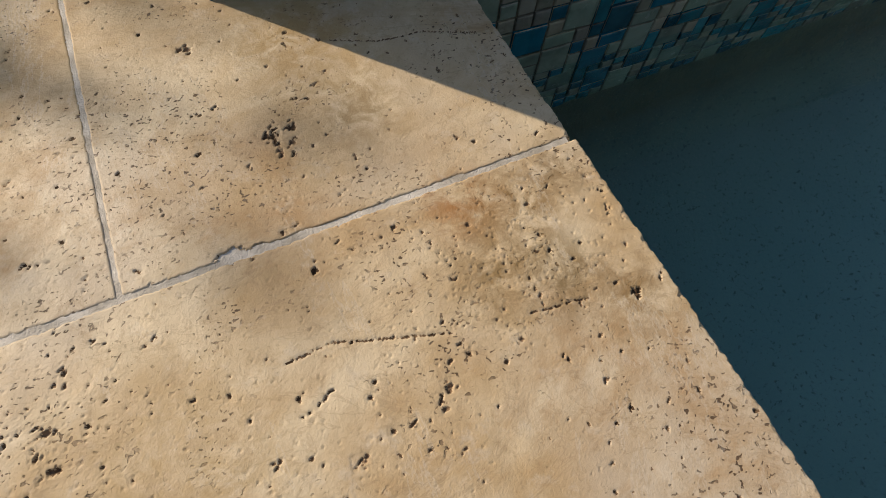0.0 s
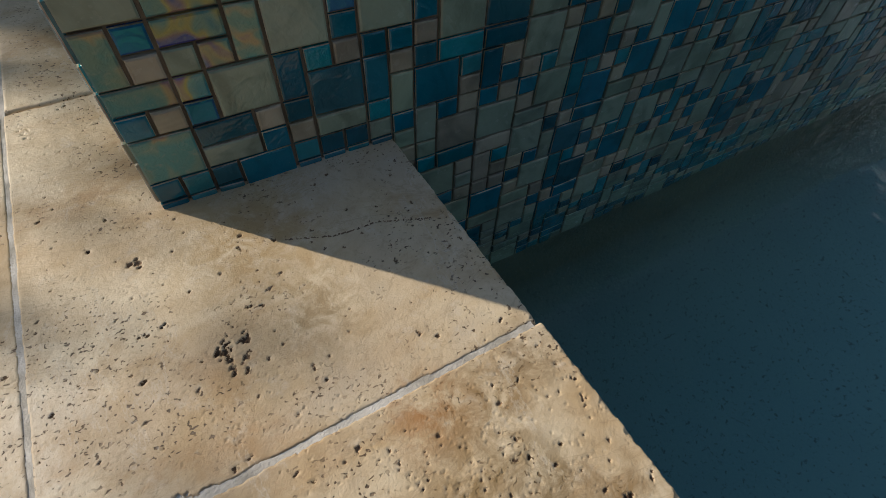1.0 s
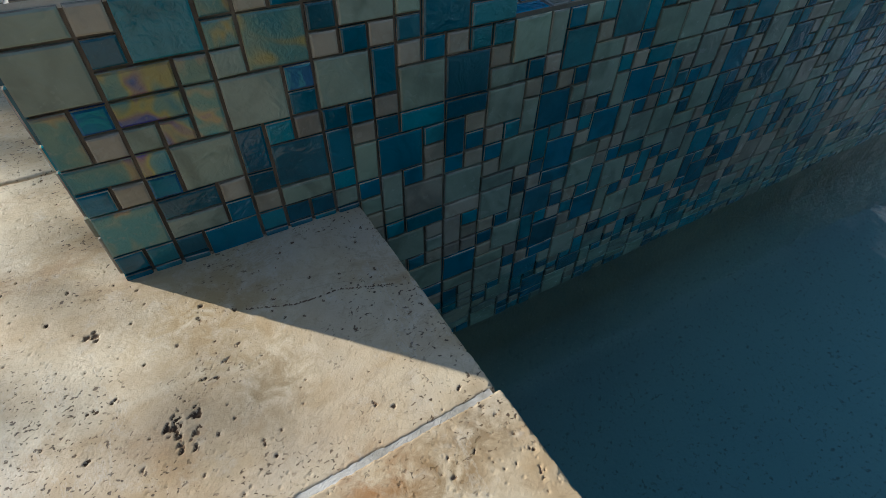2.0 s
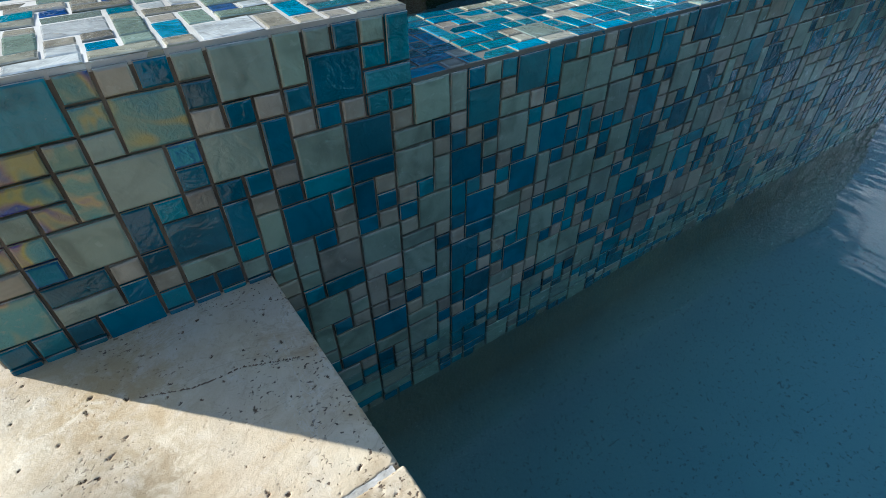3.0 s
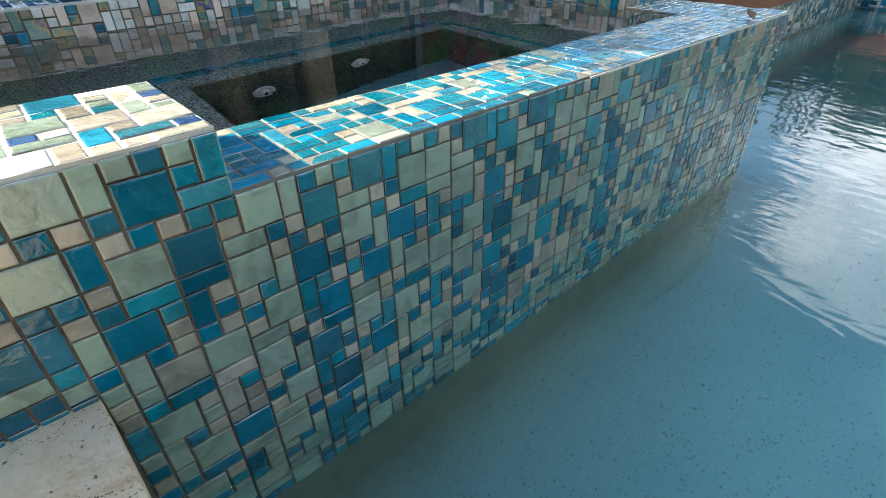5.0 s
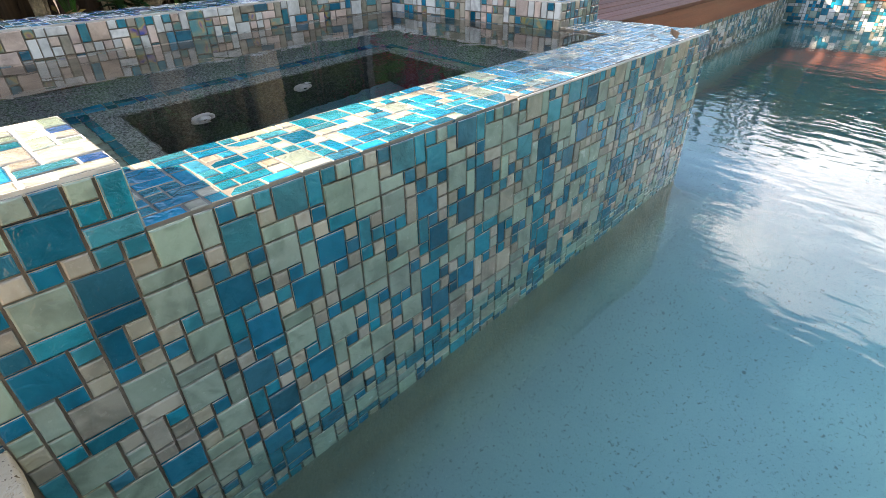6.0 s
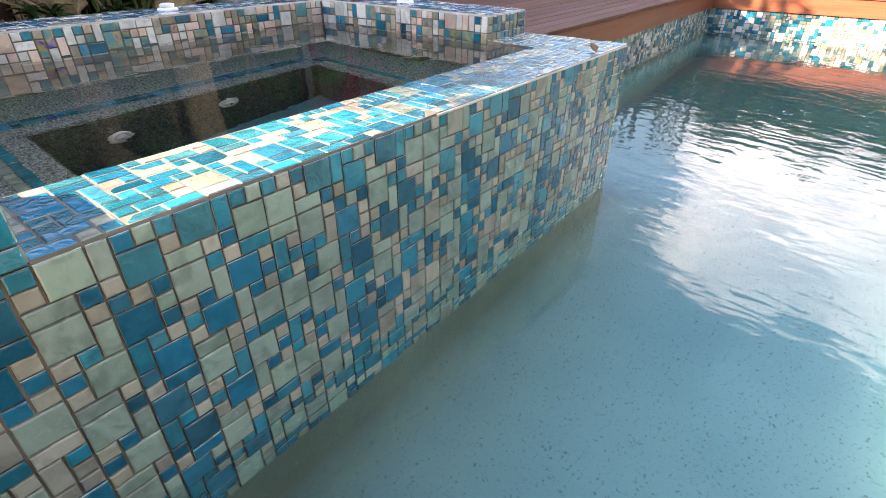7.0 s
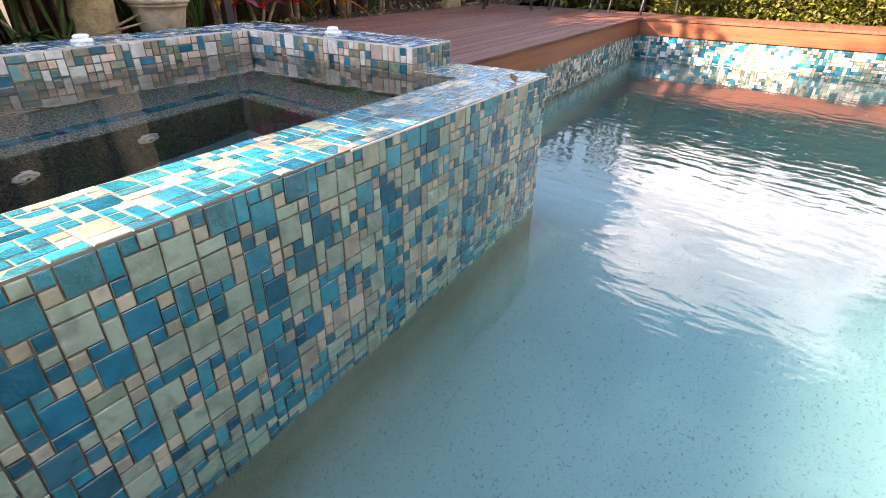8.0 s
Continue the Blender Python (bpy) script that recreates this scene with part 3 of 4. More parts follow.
spa_left = tagged(part("wall_spa_left", box(XL + 0.002, IL - 0.002, PIL_B - 0.001, YB - 0.002, -1.3, RIM), GROUT), "side rim of the spa tiled in pale and blue glass mosaic", "spa wall", kind="structure")
spa_back = tagged(part("wall_spa_back", box(IL - 0.002, XR - 0.002, IB + 0.002, YB - 0.002, -1.3, RIM), GROUT), "back wall of the spa in glass mosaic beside the deck", "spa wall", kind="structure")
END_Y = 0.40
spa_end = tagged(part("wall_spa_end", box(IR + 0.002, XR - 0.002, END_Y + 0.002, IB + 0.002, -1.3, RIM), GROUT), "far end wall of the spa in glass mosaic", "spa wall", kind="structure")
part("sill", box(IR + 0.002, XR - 0.002, IF - 0.002, END_Y + 0.002, -1.3, SPILL), GROUT, spa_end)

for wall, x0, x1, y0, y1, z in ((spa_front, XL, 0.0, 0.0, PIL_B, RIM), (spa_left, XL, IL, PIL_B, YB, RIM), (spa_back, IL, XR, IB, YB, RIM), (spa_end, IR, XR, END_Y, IB, RIM), (spa_front, 0.0, XR, 0.0, IF, SPILL)):
    part("grout_bed", box(x0 + 0.001, x1 - 0.001, y0 + 0.001, y1 - 0.001, z - 0.004, z + 0.0036), PALE_GROUT if z else WET_GROUT, wall)
# Pale bead added in place of the lip's wet glint and lime line.
part("lip_glint_bead", tube([(0.7 + 0.041 * i, -0.0025, 0.0005 + 0.0006 * noise.noise((i * 0.7, 3, 1))) for i in range(25)], [0.0028 + 0.0009 * noise.noise((i * 0.9, 7, 2)) for i in range(25)], 6), PALE_GROUT, spa_front, "whitish bead for the wet, limed glint along the spillway edge")
lay(spa_front, front_mosaic(81, 26, 11), (XL, 0.002, RIM), (1, 0, 0), (0, 0, -1), near=lambda c, r: c < 36 and not (c < 9 and r > 9), seed=21, wide=(16, PIL_W))


def across(length, n):
    return length / (n * U)


FRONT_TOP, SIDE_TOP = (1.0, across(IF - 0.002, 8)), (across(0.243, 9), 1.0)
END_TOP, BACK_TOP = (across(0.238, 9), 1.0), (1.0, across(0.220, 8))
lay(spa_front, layout(65, 8, 12, token=spill_token), (0, IF - 0.002, 0.0), (1, 0, 0), (0, -1, 0), near=lambda c, r: c < 44, seed=22, limit=260, fit=FRONT_TOP)
lay(spa_front, layout(16, 9, 13, token=top_token), (XL, PIL_B - 0.002, RIM), (1, 0, 0), (0, -1, 0), near=lambda c, r: True, seed=23, limit=120, fit=(PIL_W, across(PIL_B - 0.002, 9)))
lay(spa_front, layout(9, 3, 14), (-0.002, 0.0, RIM), (0, 1, 0), (0, 0, -1), near=lambda c, r: True, seed=24, fit=(across(PIL_B - 0.004, 9), 1.0))
lay(spa_front, layout(9, 10, 15), (XL + 0.002, PIL_B - 0.002, RIM), (0, -1, 0), (0, 0, -1), near=lambda c, r: True, seed=25, fit=(across(PIL_B - 0.002, 9), 1.0))
lay(spa_left, layout(9, 46, 16, token=rim_token), (XL + 0.001, YB - 0.001, RIM), (1, 0, 0), (0, -1, 0), near=lambda c, r: r > 14, seed=26, fit=SIDE_TOP)
lay(spa_left, layout(46, 10, 17), (XL + 0.002, YB - 0.004, RIM), (0, -1, 0), (0, 0, -1), seed=27)
lay(spa_left, layout(38, 5, 18, token=inner_token), (IL - 0.002, PIL_B, RIM), (0, 1, 0), (0, 0, -1), seed=28)
lay(spa_back, layout(64, 5, 19, token=inner_token), (IL, IB + 0.002, RIM), (1, 0, 0), (0, 0, -1), near=lambda c, r: r < 4, seed=29)
lay(spa_back, layout(73, 8, 20, token=rim_token), (IL, YB - 0.001, RIM), (1, 0, 0), (0, -1, 0), seed=30, fit=BACK_TOP)
lay(spa_end, layout(32, 5, 31, token=inner_token), (IR + 0.002, IB, RIM), (0, -1, 0), (0, 0, -1), near=lambda c, r: r < 4, seed=31, fit=(across(IB - END_Y, 32), 1.0))
lay(spa_end, layout(9, 32, 32, token=rim_token), (IR + 0.001, IB, RIM), (1, 0, 0), (0, -1, 0), seed=32, fit=(END_TOP[0], across(IB - END_Y, 32)))
lay(spa_end, layout(9, 5, 33), (IR + 0.001, END_Y + 0.002, RIM), (1, 0, 0), (0, 0, -1), near=lambda c, r: True, seed=33, fit=END_TOP)
lay(spa_end, layout(9, 7, 34), (IR + 0.001, END_Y, 0.0), (1, 0, 0), (0, -1, 0), near=lambda c, r: True, seed=34, fit=END_TOP)
lay(spa_end, layout(56, 26, 35, skip=lambda c, r: r < 3 and c < 15), (XR - 0.002, 0.004, RIM), (0, 1, 0), (0, 0, -1), seed=35)

# ---- spa: benches, well and fittings ----
BZ = -0.40
BB, BL, BR = 0.92, 0.225, 1.14      # edges of the benches
tagged(part("floor_spa", box(IL - 0.05, IR + 0.05, IF - 0.05, IB + 0.05, -1.05, -0.98), DARKENED_PEBBLE), "spa well floor in darkened pebble plaster", "spa floor", kind="structure")
bench_back = tagged(part("bench_back", box(IL - 0.01, IR + 0.01, BB, IB + 0.01, -1.0, BZ, 0.012), PEBBLE), "speckled pebble plaster bench under water with a blue tile edge", "spa bench", kind="structure")
bench_left = tagged(part("bench_left", box(IL - 0.01, BL, IF - 0.01, BB, -1.0, BZ - 0.001, 0.012), PEBBLE), "speckled pebble plaster bench under water with a blue tile edge", "spa bench", kind="structure")
bench_right = tagged(part("bench_right", box(BR, IR + 0.01, IF - 0.01, BB, -1.0, BZ - 0.001, 0.012), PEBBLE), "speckled pebble plaster bench under water with a blue tile edge", "spa bench", kind="structure")
# Thin panels that carry the darkened plaster over the bench fronts.
part("riser", box(BL + 0.004, BR - 0.004, BB - 0.004, BB + 0.02, -0.985, BZ - 0.012), DARKENED_PEBBLE, bench_back, "riser panel in darkened pebble plaster")
part("riser", box(BL - 0.02, BL + 0.004, IF + 0.003, BB - 0.004, -0.985, BZ - 0.012), DARKENED_PEBBLE, bench_left, "riser panel in darkened pebble plaster")
part("riser", box(BR - 0.004, BR + 0.02, IF + 0.003, BB - 0.004, -0.985, BZ - 0.012), DARKENED_PEBBLE, bench_right, "riser panel in darkened pebble plaster")
DARKS = tuple(" ".join(["tw", "aw", "d1", "dw", "n1", "a1", "t1"] * 30) for i in range(2))
lay(bench_back, layout(40, 2, 41, DARKS), (0.115, 1.035, BZ), (1, 0, 0), (0, -1, 0), near=lambda c, r: True, seed=41)
lay(bench_left, layout(2, 29, 42, ("dt dt",) + ("at dt", "st tt") * 15), (0.115, 0.98, BZ), (1, 0, 0), (0, -1, 0), near=lambda c, r: True, seed=42)
lay(bench_right, layout(2, 29, 43, ("dt dt",) + ("at dt", "st tt") * 15), (1.165, 0.98, BZ), (1, 0, 0), (0, -1, 0), near=lambda c, r: True, seed=43)


def spa_jet(x, z):
    j = thing("spa_jet", "round white plastic spa jet set in the bench riser", "spa jet", (x, BB, z), group="spa jets")
    face = pose(0, 0, 0, 90)
    part("flange", lathe([(0.034, 0.0), (0.035, 0.005), (0.031, 0.010), (0.022, 0.012), (0.021, 0.007)], 28, m=face), WHITE, j, smooth=True)
    ball = part("eyeball", lathe([(0.019, 0.007), (0.019, 0.013), (0.015, 0.018), (0.009, 0.020)], 24, m=face), WHITE, j, smooth=True)
    # Solid plug whose dark colour stands in for shade inside the opening.
    part("nozzle", lathe([(0.006, 0.018), (0.006, 0.0215)], 16, m=face), DARKHOLE, ball, "dark plug for the shaded jet opening")
    return j


for x, z in ((0.43, -0.56), (0.77, -0.54)):
    spa_jet(x, z)


def air_cap(x, y, rz):
    k = thing("air_valve", "white plastic air valve cap on the spa rim", "valve", (x, y, RIM + PROUD), rz, "air valves on the rim")
    part("base", lathe([(0.034, -0.002), (0.035, 0.004), (0.031, 0.008), (0.02, 0.009)], 28), WHITE, k, smooth=True)
    bm = lathe([(0.019, 0.007), (0.022, 0.010), (0.022, 0.019), (0.018, 0.023), (0.007, 0.024)], 24)
    knob = part("knob", bm, WHITE, k, smooth=True)
    part("grip", box(-0.029, 0.029, -0.008, 0.008, 0.011, 0.021, 0.003), WHITE, knob)
    return k


for x, y, rz in ((0.86, 1.36, 20), (1.58, 0.88, 70)):
    air_cap(x, y, rz)


# ---- water ----
def sheet(name, x0, x1, y0, y1, z, material, label, category):
    bm = bmesh.new()
    bm.faces.new([bm.verts.new(p) for p in ((x0, y0, z), (x1, y0, z), (x1, y1, z), (x0, y1, z))])
    ob = tagged(part(name, bm, material), label, category, kind="structure")
    ob.visible_shadow = False
    return ob


sheet("water_spa", IL, IR + 0.001, IF, IB, -0.002, SPA_WATER, "still clear spa water level with the spillway", "water")
sheet("water_pool", EDGE - 0.02, POOL_X + 0.01, -4.4, POOL_Y + 0.01, WATER, POOL_WATER, "rippled teal pool water", "water")

# ---- pool shell ----
bm = bmesh.new()
for x0, x1, z0, z1 in ((EDGE - 0.3, 1.9, PB, PB), (1.9, 4.2, PB, -1.7), (4.2, POOL_X + 0.3, -1.7, -1.7)):
    bm.faces.new([bm.verts.new(p) for p in ((x0, -4.7, z0), (x1, -4.7, z1), (x1, POOL_Y + 0.3, z1), (x0, POOL_Y + 0.3, z0))])
bmesh.ops.remove_doubles(bm, verts=bm.verts, dist=0.001)
base = bmesh.ops.extrude_face_region(bm, geom=bm.faces[:])
for v in base["geom"]:
    if isinstance(v, bmesh.types.BMVert):
        v.co.z = -2.0
bmesh.ops.recalc_face_normals(bm, faces=bm.faces)
tagged(part("floor_pool", bm, PLASTER), "plaster pool floor sinking to the deep end, with the water's teal painted in", "pool floor", kind="structure")
wall_back = tagged(part("wall_pool_back", box(XR - 0.3, POOL_X + 0.3, POOL_Y, POOL_Y + 0.3, -2.0, BAND), PLASTER), "pool wall with a band of glass mosaic", "pool wall", kind="structure")
wall_right = tagged(part("wall_pool_right", box(POOL_X, POOL_X + 0.3, -4.7, POOL_Y, -2.0, BAND), PLASTER), "pool wall with a band of glass mosaic", "pool wall", kind="structure")
tagged(part("wall_pool_near", box(EDGE - 0.3, EDGE - 0.018, -4.7, -0.001, -2.0, COPING - 0.045), PLASTER), "pool wall under the travertine coping", "pool wall", kind="structure")
tagged(part("wall_pool_front", box(EDGE - 0.018, POOL_X, -4.7, -4.4, -2.0, -0.2), PLASTER), "pool wall", "pool wall", kind="structure")
lay(wall_back, layout(144, 14, 51, token=band_token), (XR, POOL_Y - 0.0, BAND), (1, 0, 0), (0, 0, -1), seed=51)
lay(wall_right, layout(193, 14, 52, token=band_token), (POOL_X, POOL_Y, BAND), (0, -1, 0), (0, 0, -1), seed=52)

# ---- timber fascia and deck ----
tagged(part("fascia_back", box(XR + 0.004, POOL_X + 0.0, POOL_Y - 0.02, POOL_Y + 0.02, BAND + 0.002, DECK_Z - 0.022, 0.003), FASCIA), "orange-brown stained timber fascia along the deck edge", "fascia", kind="structure")
tagged(part("fascia_right", box(POOL_X - 0.02, POOL_X + 0.02, -4.4, POOL_Y - 0.021, BAND + 0.002, DECK_Z - 0.022, 0.003), FASCIA), "orange-brown stained timber fascia along the deck edge", "fascia", kind="structure")


# ---- ground ----
bm = bmesh.new()
for x0, x1, y0, y1 in ((-60, -1.70, -60, 60), (-1.70, 60, 1.79, 60), (-1.70, 60, -60, -4.60), (POOL_X + 0.27, 60, -4.60, 1.79)):
    bm.faces.new([bm.verts.new(p) for p in ((x0, y0, -0.26), (x1, y0, -0.24), (x1, y1, -0.24), (x0, y1, -0.24))])
tagged(part("ground", bm, SOIL), "dark mulch and soil of the garden", "ground", kind="structure")


# ---- deck boards ----
def deck(name, x0, x1, y0, y1, label, along="x"):
    """A timber deck whose boards run along x or y."""
    rng = random.Random(name)
    body = tagged(part(name, box(x0 + 0.03, x1 - 0.03, y0 + 0.03, y1 - 0.03, -0.25, DECK_Z - 0.03), FENCE), label, "deck", kind="structure")
    a0, a1, b0, b1 = (x0, x1, y0, y1) if along == "x" else (y0, y1, x0, x1)
    b, pitch = b0, 0.092
    while b < b1 - 0.02:
        w, a = min(0.086, b1 - b), a0
        while a < a1 - 0.01:
            e = min(a1, a + rng.uniform(2.2, 3.6))
            if a1 - e < 0.5:
                e = a1
            sides = (a + 0.0015, e - 0.0015, b, b + w) if along == "x" else (b, b + w, a + 0.0015, e - 0.0015)
            part("board", box(*sides, DECK_Z - 0.022, DECK_Z + rng.uniform(-0.0012, 0.0012), 0.003), DECK, body)
            a = e
        b += pitch
    return body


deck("deck_back", XR + 0.004, POOL_X + 0.62, POOL_Y - 0.03, 2.62, "red-brown hardwood deck beside the pool")
deck("deck_spa", XL - 0.3, XR + 0.003, YB + 0.006, 2.62, "red-brown hardwood deck behind the spa")
deck("deck_right", POOL_X - 0.03, POOL_X + 0.53, -4.5, POOL_Y - 0.032, "weathered hardwood deck along the pool edge", "y")


# ---- travertine coping ----
def spaced(a, b, fine, coarse, lo, hi):
    """Steps from a to b: fine between lo and hi, coarse elsewhere."""
    out = [a]
    while out[-1] < b - fine * 0.5:
        out.append(out[-1] + (fine if lo <= out[-1] + 1e-6 <= hi else coarse))
    out[-1] = b
    return np.array(out)


def stone(name, x0, x1, y0, y1, seed, step, pool_edge=False, pits=60, clusters=(), cracks=(), fine=None, notches=(), ragged=0.0022):
    """A travertine slab: a fine height field with pits, cracks, worn edges and a skirt."""
    rng = np.random.RandomState(seed)
    fx0, fx1, fy0, fy1 = fine or (x0, x1, y0, y1)
    ax, ay = spaced(x0, x1, step, max(step, 0.006), fx0, fx1), spaced(y0, y1, step, max(step, 0.006), fy0, fy1)
    nx, ny = len(ax), len(ay)
    gx, gy = np.meshgrid(ax, ay, indexing="ij")
    z = np.zeros_like(gx)

    def wave(k, scale, s):
        r = np.random.RandomState(seed * 7 + s)
        out = np.zeros_like(gx)
        for i in range(k):
            a, f = r.uniform(0, 6.28), scale * r.uniform(0.5, 2.0)
            out += np.sin((gx * np.cos(a) + gy * np.sin(a)) * f + r.uniform(0, 6.28))
        return out / math.sqrt(k)

    z += 0.0003 * wave(8, 14, 1) + 0.00012 * wave(14, 160, 2)
    hole = np.zeros_like(gx)
    wob = 0.25 * wave(12, 1100, 3) + 0.2 * wave(12, 2600, 6)
    spots = []

    def pit(cx, cy, r):
        a = rng.normal(0.6, 0.6)
        thin = rng.uniform(1.2, 3.6) if r < 0.003 else rng.uniform(1.2, 2.2)
        spots.append((cx, cy, r, a, thin))
        if r > 0.0014:                       # a lobed hollow of a few small ones
            for k in range(rng.randint(1, 4)):
                spots.append((cx + rng.normal(0, r * 0.8), cy + rng.normal(0, r * 0.8), r * rng.uniform(0.3, 0.7), rng.normal(0.6, 0.8), rng.uniform(1, 2)))

    drift = np.random.RandomState(seed + 500)
    hubs = [(drift.uniform(x0, x1), drift.uniform(y0, y1), drift.uniform(0.02, 0.09)) for i in range(24)]
    for i in range(pits):
        r = 0.0006 + 0.0015 * rng.random_sample() ** 5
        if rng.random_sample() < 0.3:
            hx, hy, s = hubs[rng.randint(len(hubs))]
            pit(rng.normal(hx, s), rng.normal(hy, s), r)
        else:
            pit(rng.uniform(x0, x1), rng.uniform(y0, y1), r)
    for cx, cy, spread, n, big in clusters:
        for i in range(n):
            pit(rng.normal(cx, spread), rng.normal(cy, spread), rng.uniform(0.3, 1.0) ** 1.5 * big)
    for crack in cracks:
        for (ux, uy), (vx, vy) in zip(crack, crack[1:]):
            n = int(math.hypot(vx - ux, vy - uy) / 0.0008)
            for i in range(n):
                f = i / n
                if rng.random_sample() < 0.93:
                    spots.append((ux + (vx - ux) * f + rng.normal(0, 0.0004), uy + (vy - uy) * f + rng.normal(0, 0.0004), rng.uniform(0.0008, 0.0012), math.atan2(vy - uy, vx - ux) + rng.normal(0, 0.3), rng.uniform(1.8, 3.2)))
    for cx, cy, r, a, thin in spots:
        if not (fx0 < cx < fx1 and fy0 < cy < fy1):
            continue
        i0, i1 = np.searchsorted(ax, (cx - 2 * r, cx + 2 * r))
        j0, j1 = np.searchsorted(ay, (cy - 2 * r, cy + 2 * r))
        if i1 - i0 < 1 or j1 - j0 < 1:
            continue
        dx, dy = gx[i0:i1, j0:j1] - cx, gy[i0:i1, j0:j1] - cy
        u, v = dx * np.cos(a) + dy * np.sin(a), (dy * np.cos(a) - dx * np.sin(a)) * thin
        d = np.sqrt(u * u + v * v) / r + wob[i0:i1, j0:j1]
        bowl = np.clip(1.25 - d, 0, 0.5) / 0.5
        z[i0:i1, j0:j1] = np.minimum(z[i0:i1, j0:j1], -min(0.0025, 1.1 * r) * bowl)
        hole[i0:i1, j0:j1] = np.maximum(hole[i0:i1, j0:j1], bowl)
    rough = 0.5 + 0.5 * np.tanh(wave(12, 90, 4)) + 0.5 * wave(14, 420, 5) + 0.3 * wave(14, 1300, 8)
    worn = ragged * np.clip(rough, 0, 2.5)
    for cx, cy, r in notches:                # broken corners filled with grout
        d = np.hypot(gx - cx, (gy - cy) * 1.6) / r + 0.5 * wob
        z -= 0.004 * np.clip((1.0 - d) * 4, 0, 1)
    for dist, extra in ((gy - y0, 1.0), (y1 - gy, 1.0), (gx - x0, 0.5), (x1 - gx, 1.21 if pool_edge else 0.5)):
        k = np.clip(1 - dist / (worn * extra + 0.0016), 0, 1)
        z -= (0.0045 if extra > 1.2 else 0.003) * k ** 2
    if pool_edge:
        gx = gx - (np.clip(1 - (x1 - gx) / 0.02, 0, 1)) * 0.0045 * np.clip(rough - 1.15, 0, 1.0)
    verts = np.stack([gx, gy, z + COPING], -1).reshape(-1, 3)
    idx = np.arange(nx * ny).reshape(nx, ny)
    quads = np.stack([idx[:-1, :-1], idx[1:, :-1], idx[1:, 1:], idx[:-1, 1:]], -1).reshape(-1, 4)
    ring = np.concatenate([idx[:-1, 0], idx[-1, :-1], idx[:0:-1, -1], idx[0, :0:-1]])
    low = verts[ring].copy()
    low[:, 2] = COPING - 0.042
    n0, k = len(verts), len(ring)
    b = n0 + np.arange(k)
    side = np.stack([ring, b, np.roll(b, -1), np.roll(ring, -1)], -1)
    me = bpy.data.meshes.new(name)
    me.from_pydata(np.concatenate([verts, low]).tolist(), [], np.concatenate([quads, side]).tolist())
    me.materials.append(TRAVERTINE)
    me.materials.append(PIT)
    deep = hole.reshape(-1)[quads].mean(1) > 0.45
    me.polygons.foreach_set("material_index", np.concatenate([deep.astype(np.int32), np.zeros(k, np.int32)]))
    me.shade_smooth()
    return me


TURN = radians(2.3)               # the paving lies slightly askew to the spa


def flat(x, y):
    """A place on the paving, in the paving's own directions."""
    dx, dy = x - EDGE, y
    return EDGE + dx * math.cos(TURN) + dy * math.sin(TURN), dy * math.cos(TURN) - dx * math.sin(TURN)


JY, JX, JB = -0.292, -0.606, 0.262          # cross joint by the spa, long joint, joint beside the spa
paving = tagged(part("pavement_coping", box(-1.8, EDGE - 0.02, -4.7, 1.79, -0.3, COPING - 0.006), JOINT), "honed travertine pool surround with cement joints", "paving", kind="structure")
paving.matrix_basis = Matrix.Translation((EDGE, 0, 0)) @ Matrix.Rotation(TURN, 4, "Z") @ Matrix.Translation((-EDGE, 0, 0))

for x0, x1, y0, y1, drop in ((-1.8, EDGE - 0.006, JY - 0.005, JY + 0.0045, 0.0007), (JX - 0.0035, JX + 0.0035, JY + 0.0046, 0.85, 0.0007), (JX + 0.07, JX + 0.12, JY + 0.0046, JY + 0.018, 0.0016), (-0.976, -0.969, JY + 0.0046, 1.785, 0.001), (-0.9385, -0.927, -4.69, JY - 0.0051, 0.001), (-0.9269, EDGE - 0.006, -0.9875, -0.9785, 0.001)):
    part("joint", box(x0, x1, y0, y1, COPING - 0.02, COPING - drop), JOINT, paving, "whitish cement joint")


def slab(x0, x1, y0, y1, seed, step, **kw):
    part("slab", stone("slab", x0, x1, y0, y1, seed, step, **kw), TRAVERTINE, paving)


# ---- plants ----
def leaf_quads(rng, places, size, spread, droop=0.4, ratio=0.45):
    """Folded leaves round given places, as one mesh's points and faces."""
    verts, faces = [], []
    for p in places:
        d = Vector((rng.gauss(0, 1), rng.gauss(0, 1), rng.gauss(-droop, 0.7))).normalized()
        s = d.cross(Vector((rng.gauss(0, 0.3), rng.gauss(0, 0.3), 1))).normalized()
        up = s.cross(d)
        ln = size * rng.uniform(0.6, 1.3)
        w = ln * ratio
        q = Vector(p) + Vector((rng.gauss(0, spread), rng.gauss(0, spread), rng.gauss(0, spread)))
        k = len(verts)
        verts += [q, q + d * ln * 0.45 + s * w * 0.5 + up * w * 0.14, q + d * ln, q + d * ln * 0.45 - s * w * 0.5 + up * w * 0.14]
        faces += [(k, k + 1, k + 2), (k, k + 2, k + 3)]
    return verts, faces


def leaves(name, data, material, parent, label=""):
    me = bpy.data.meshes.new(name)
    me.from_pydata(data[0], [], data[1])
    me.materials.append(material)
    ob = new(name, me)
    ob.parent = parent
    if label:
        ob["label"] = label
    return ob


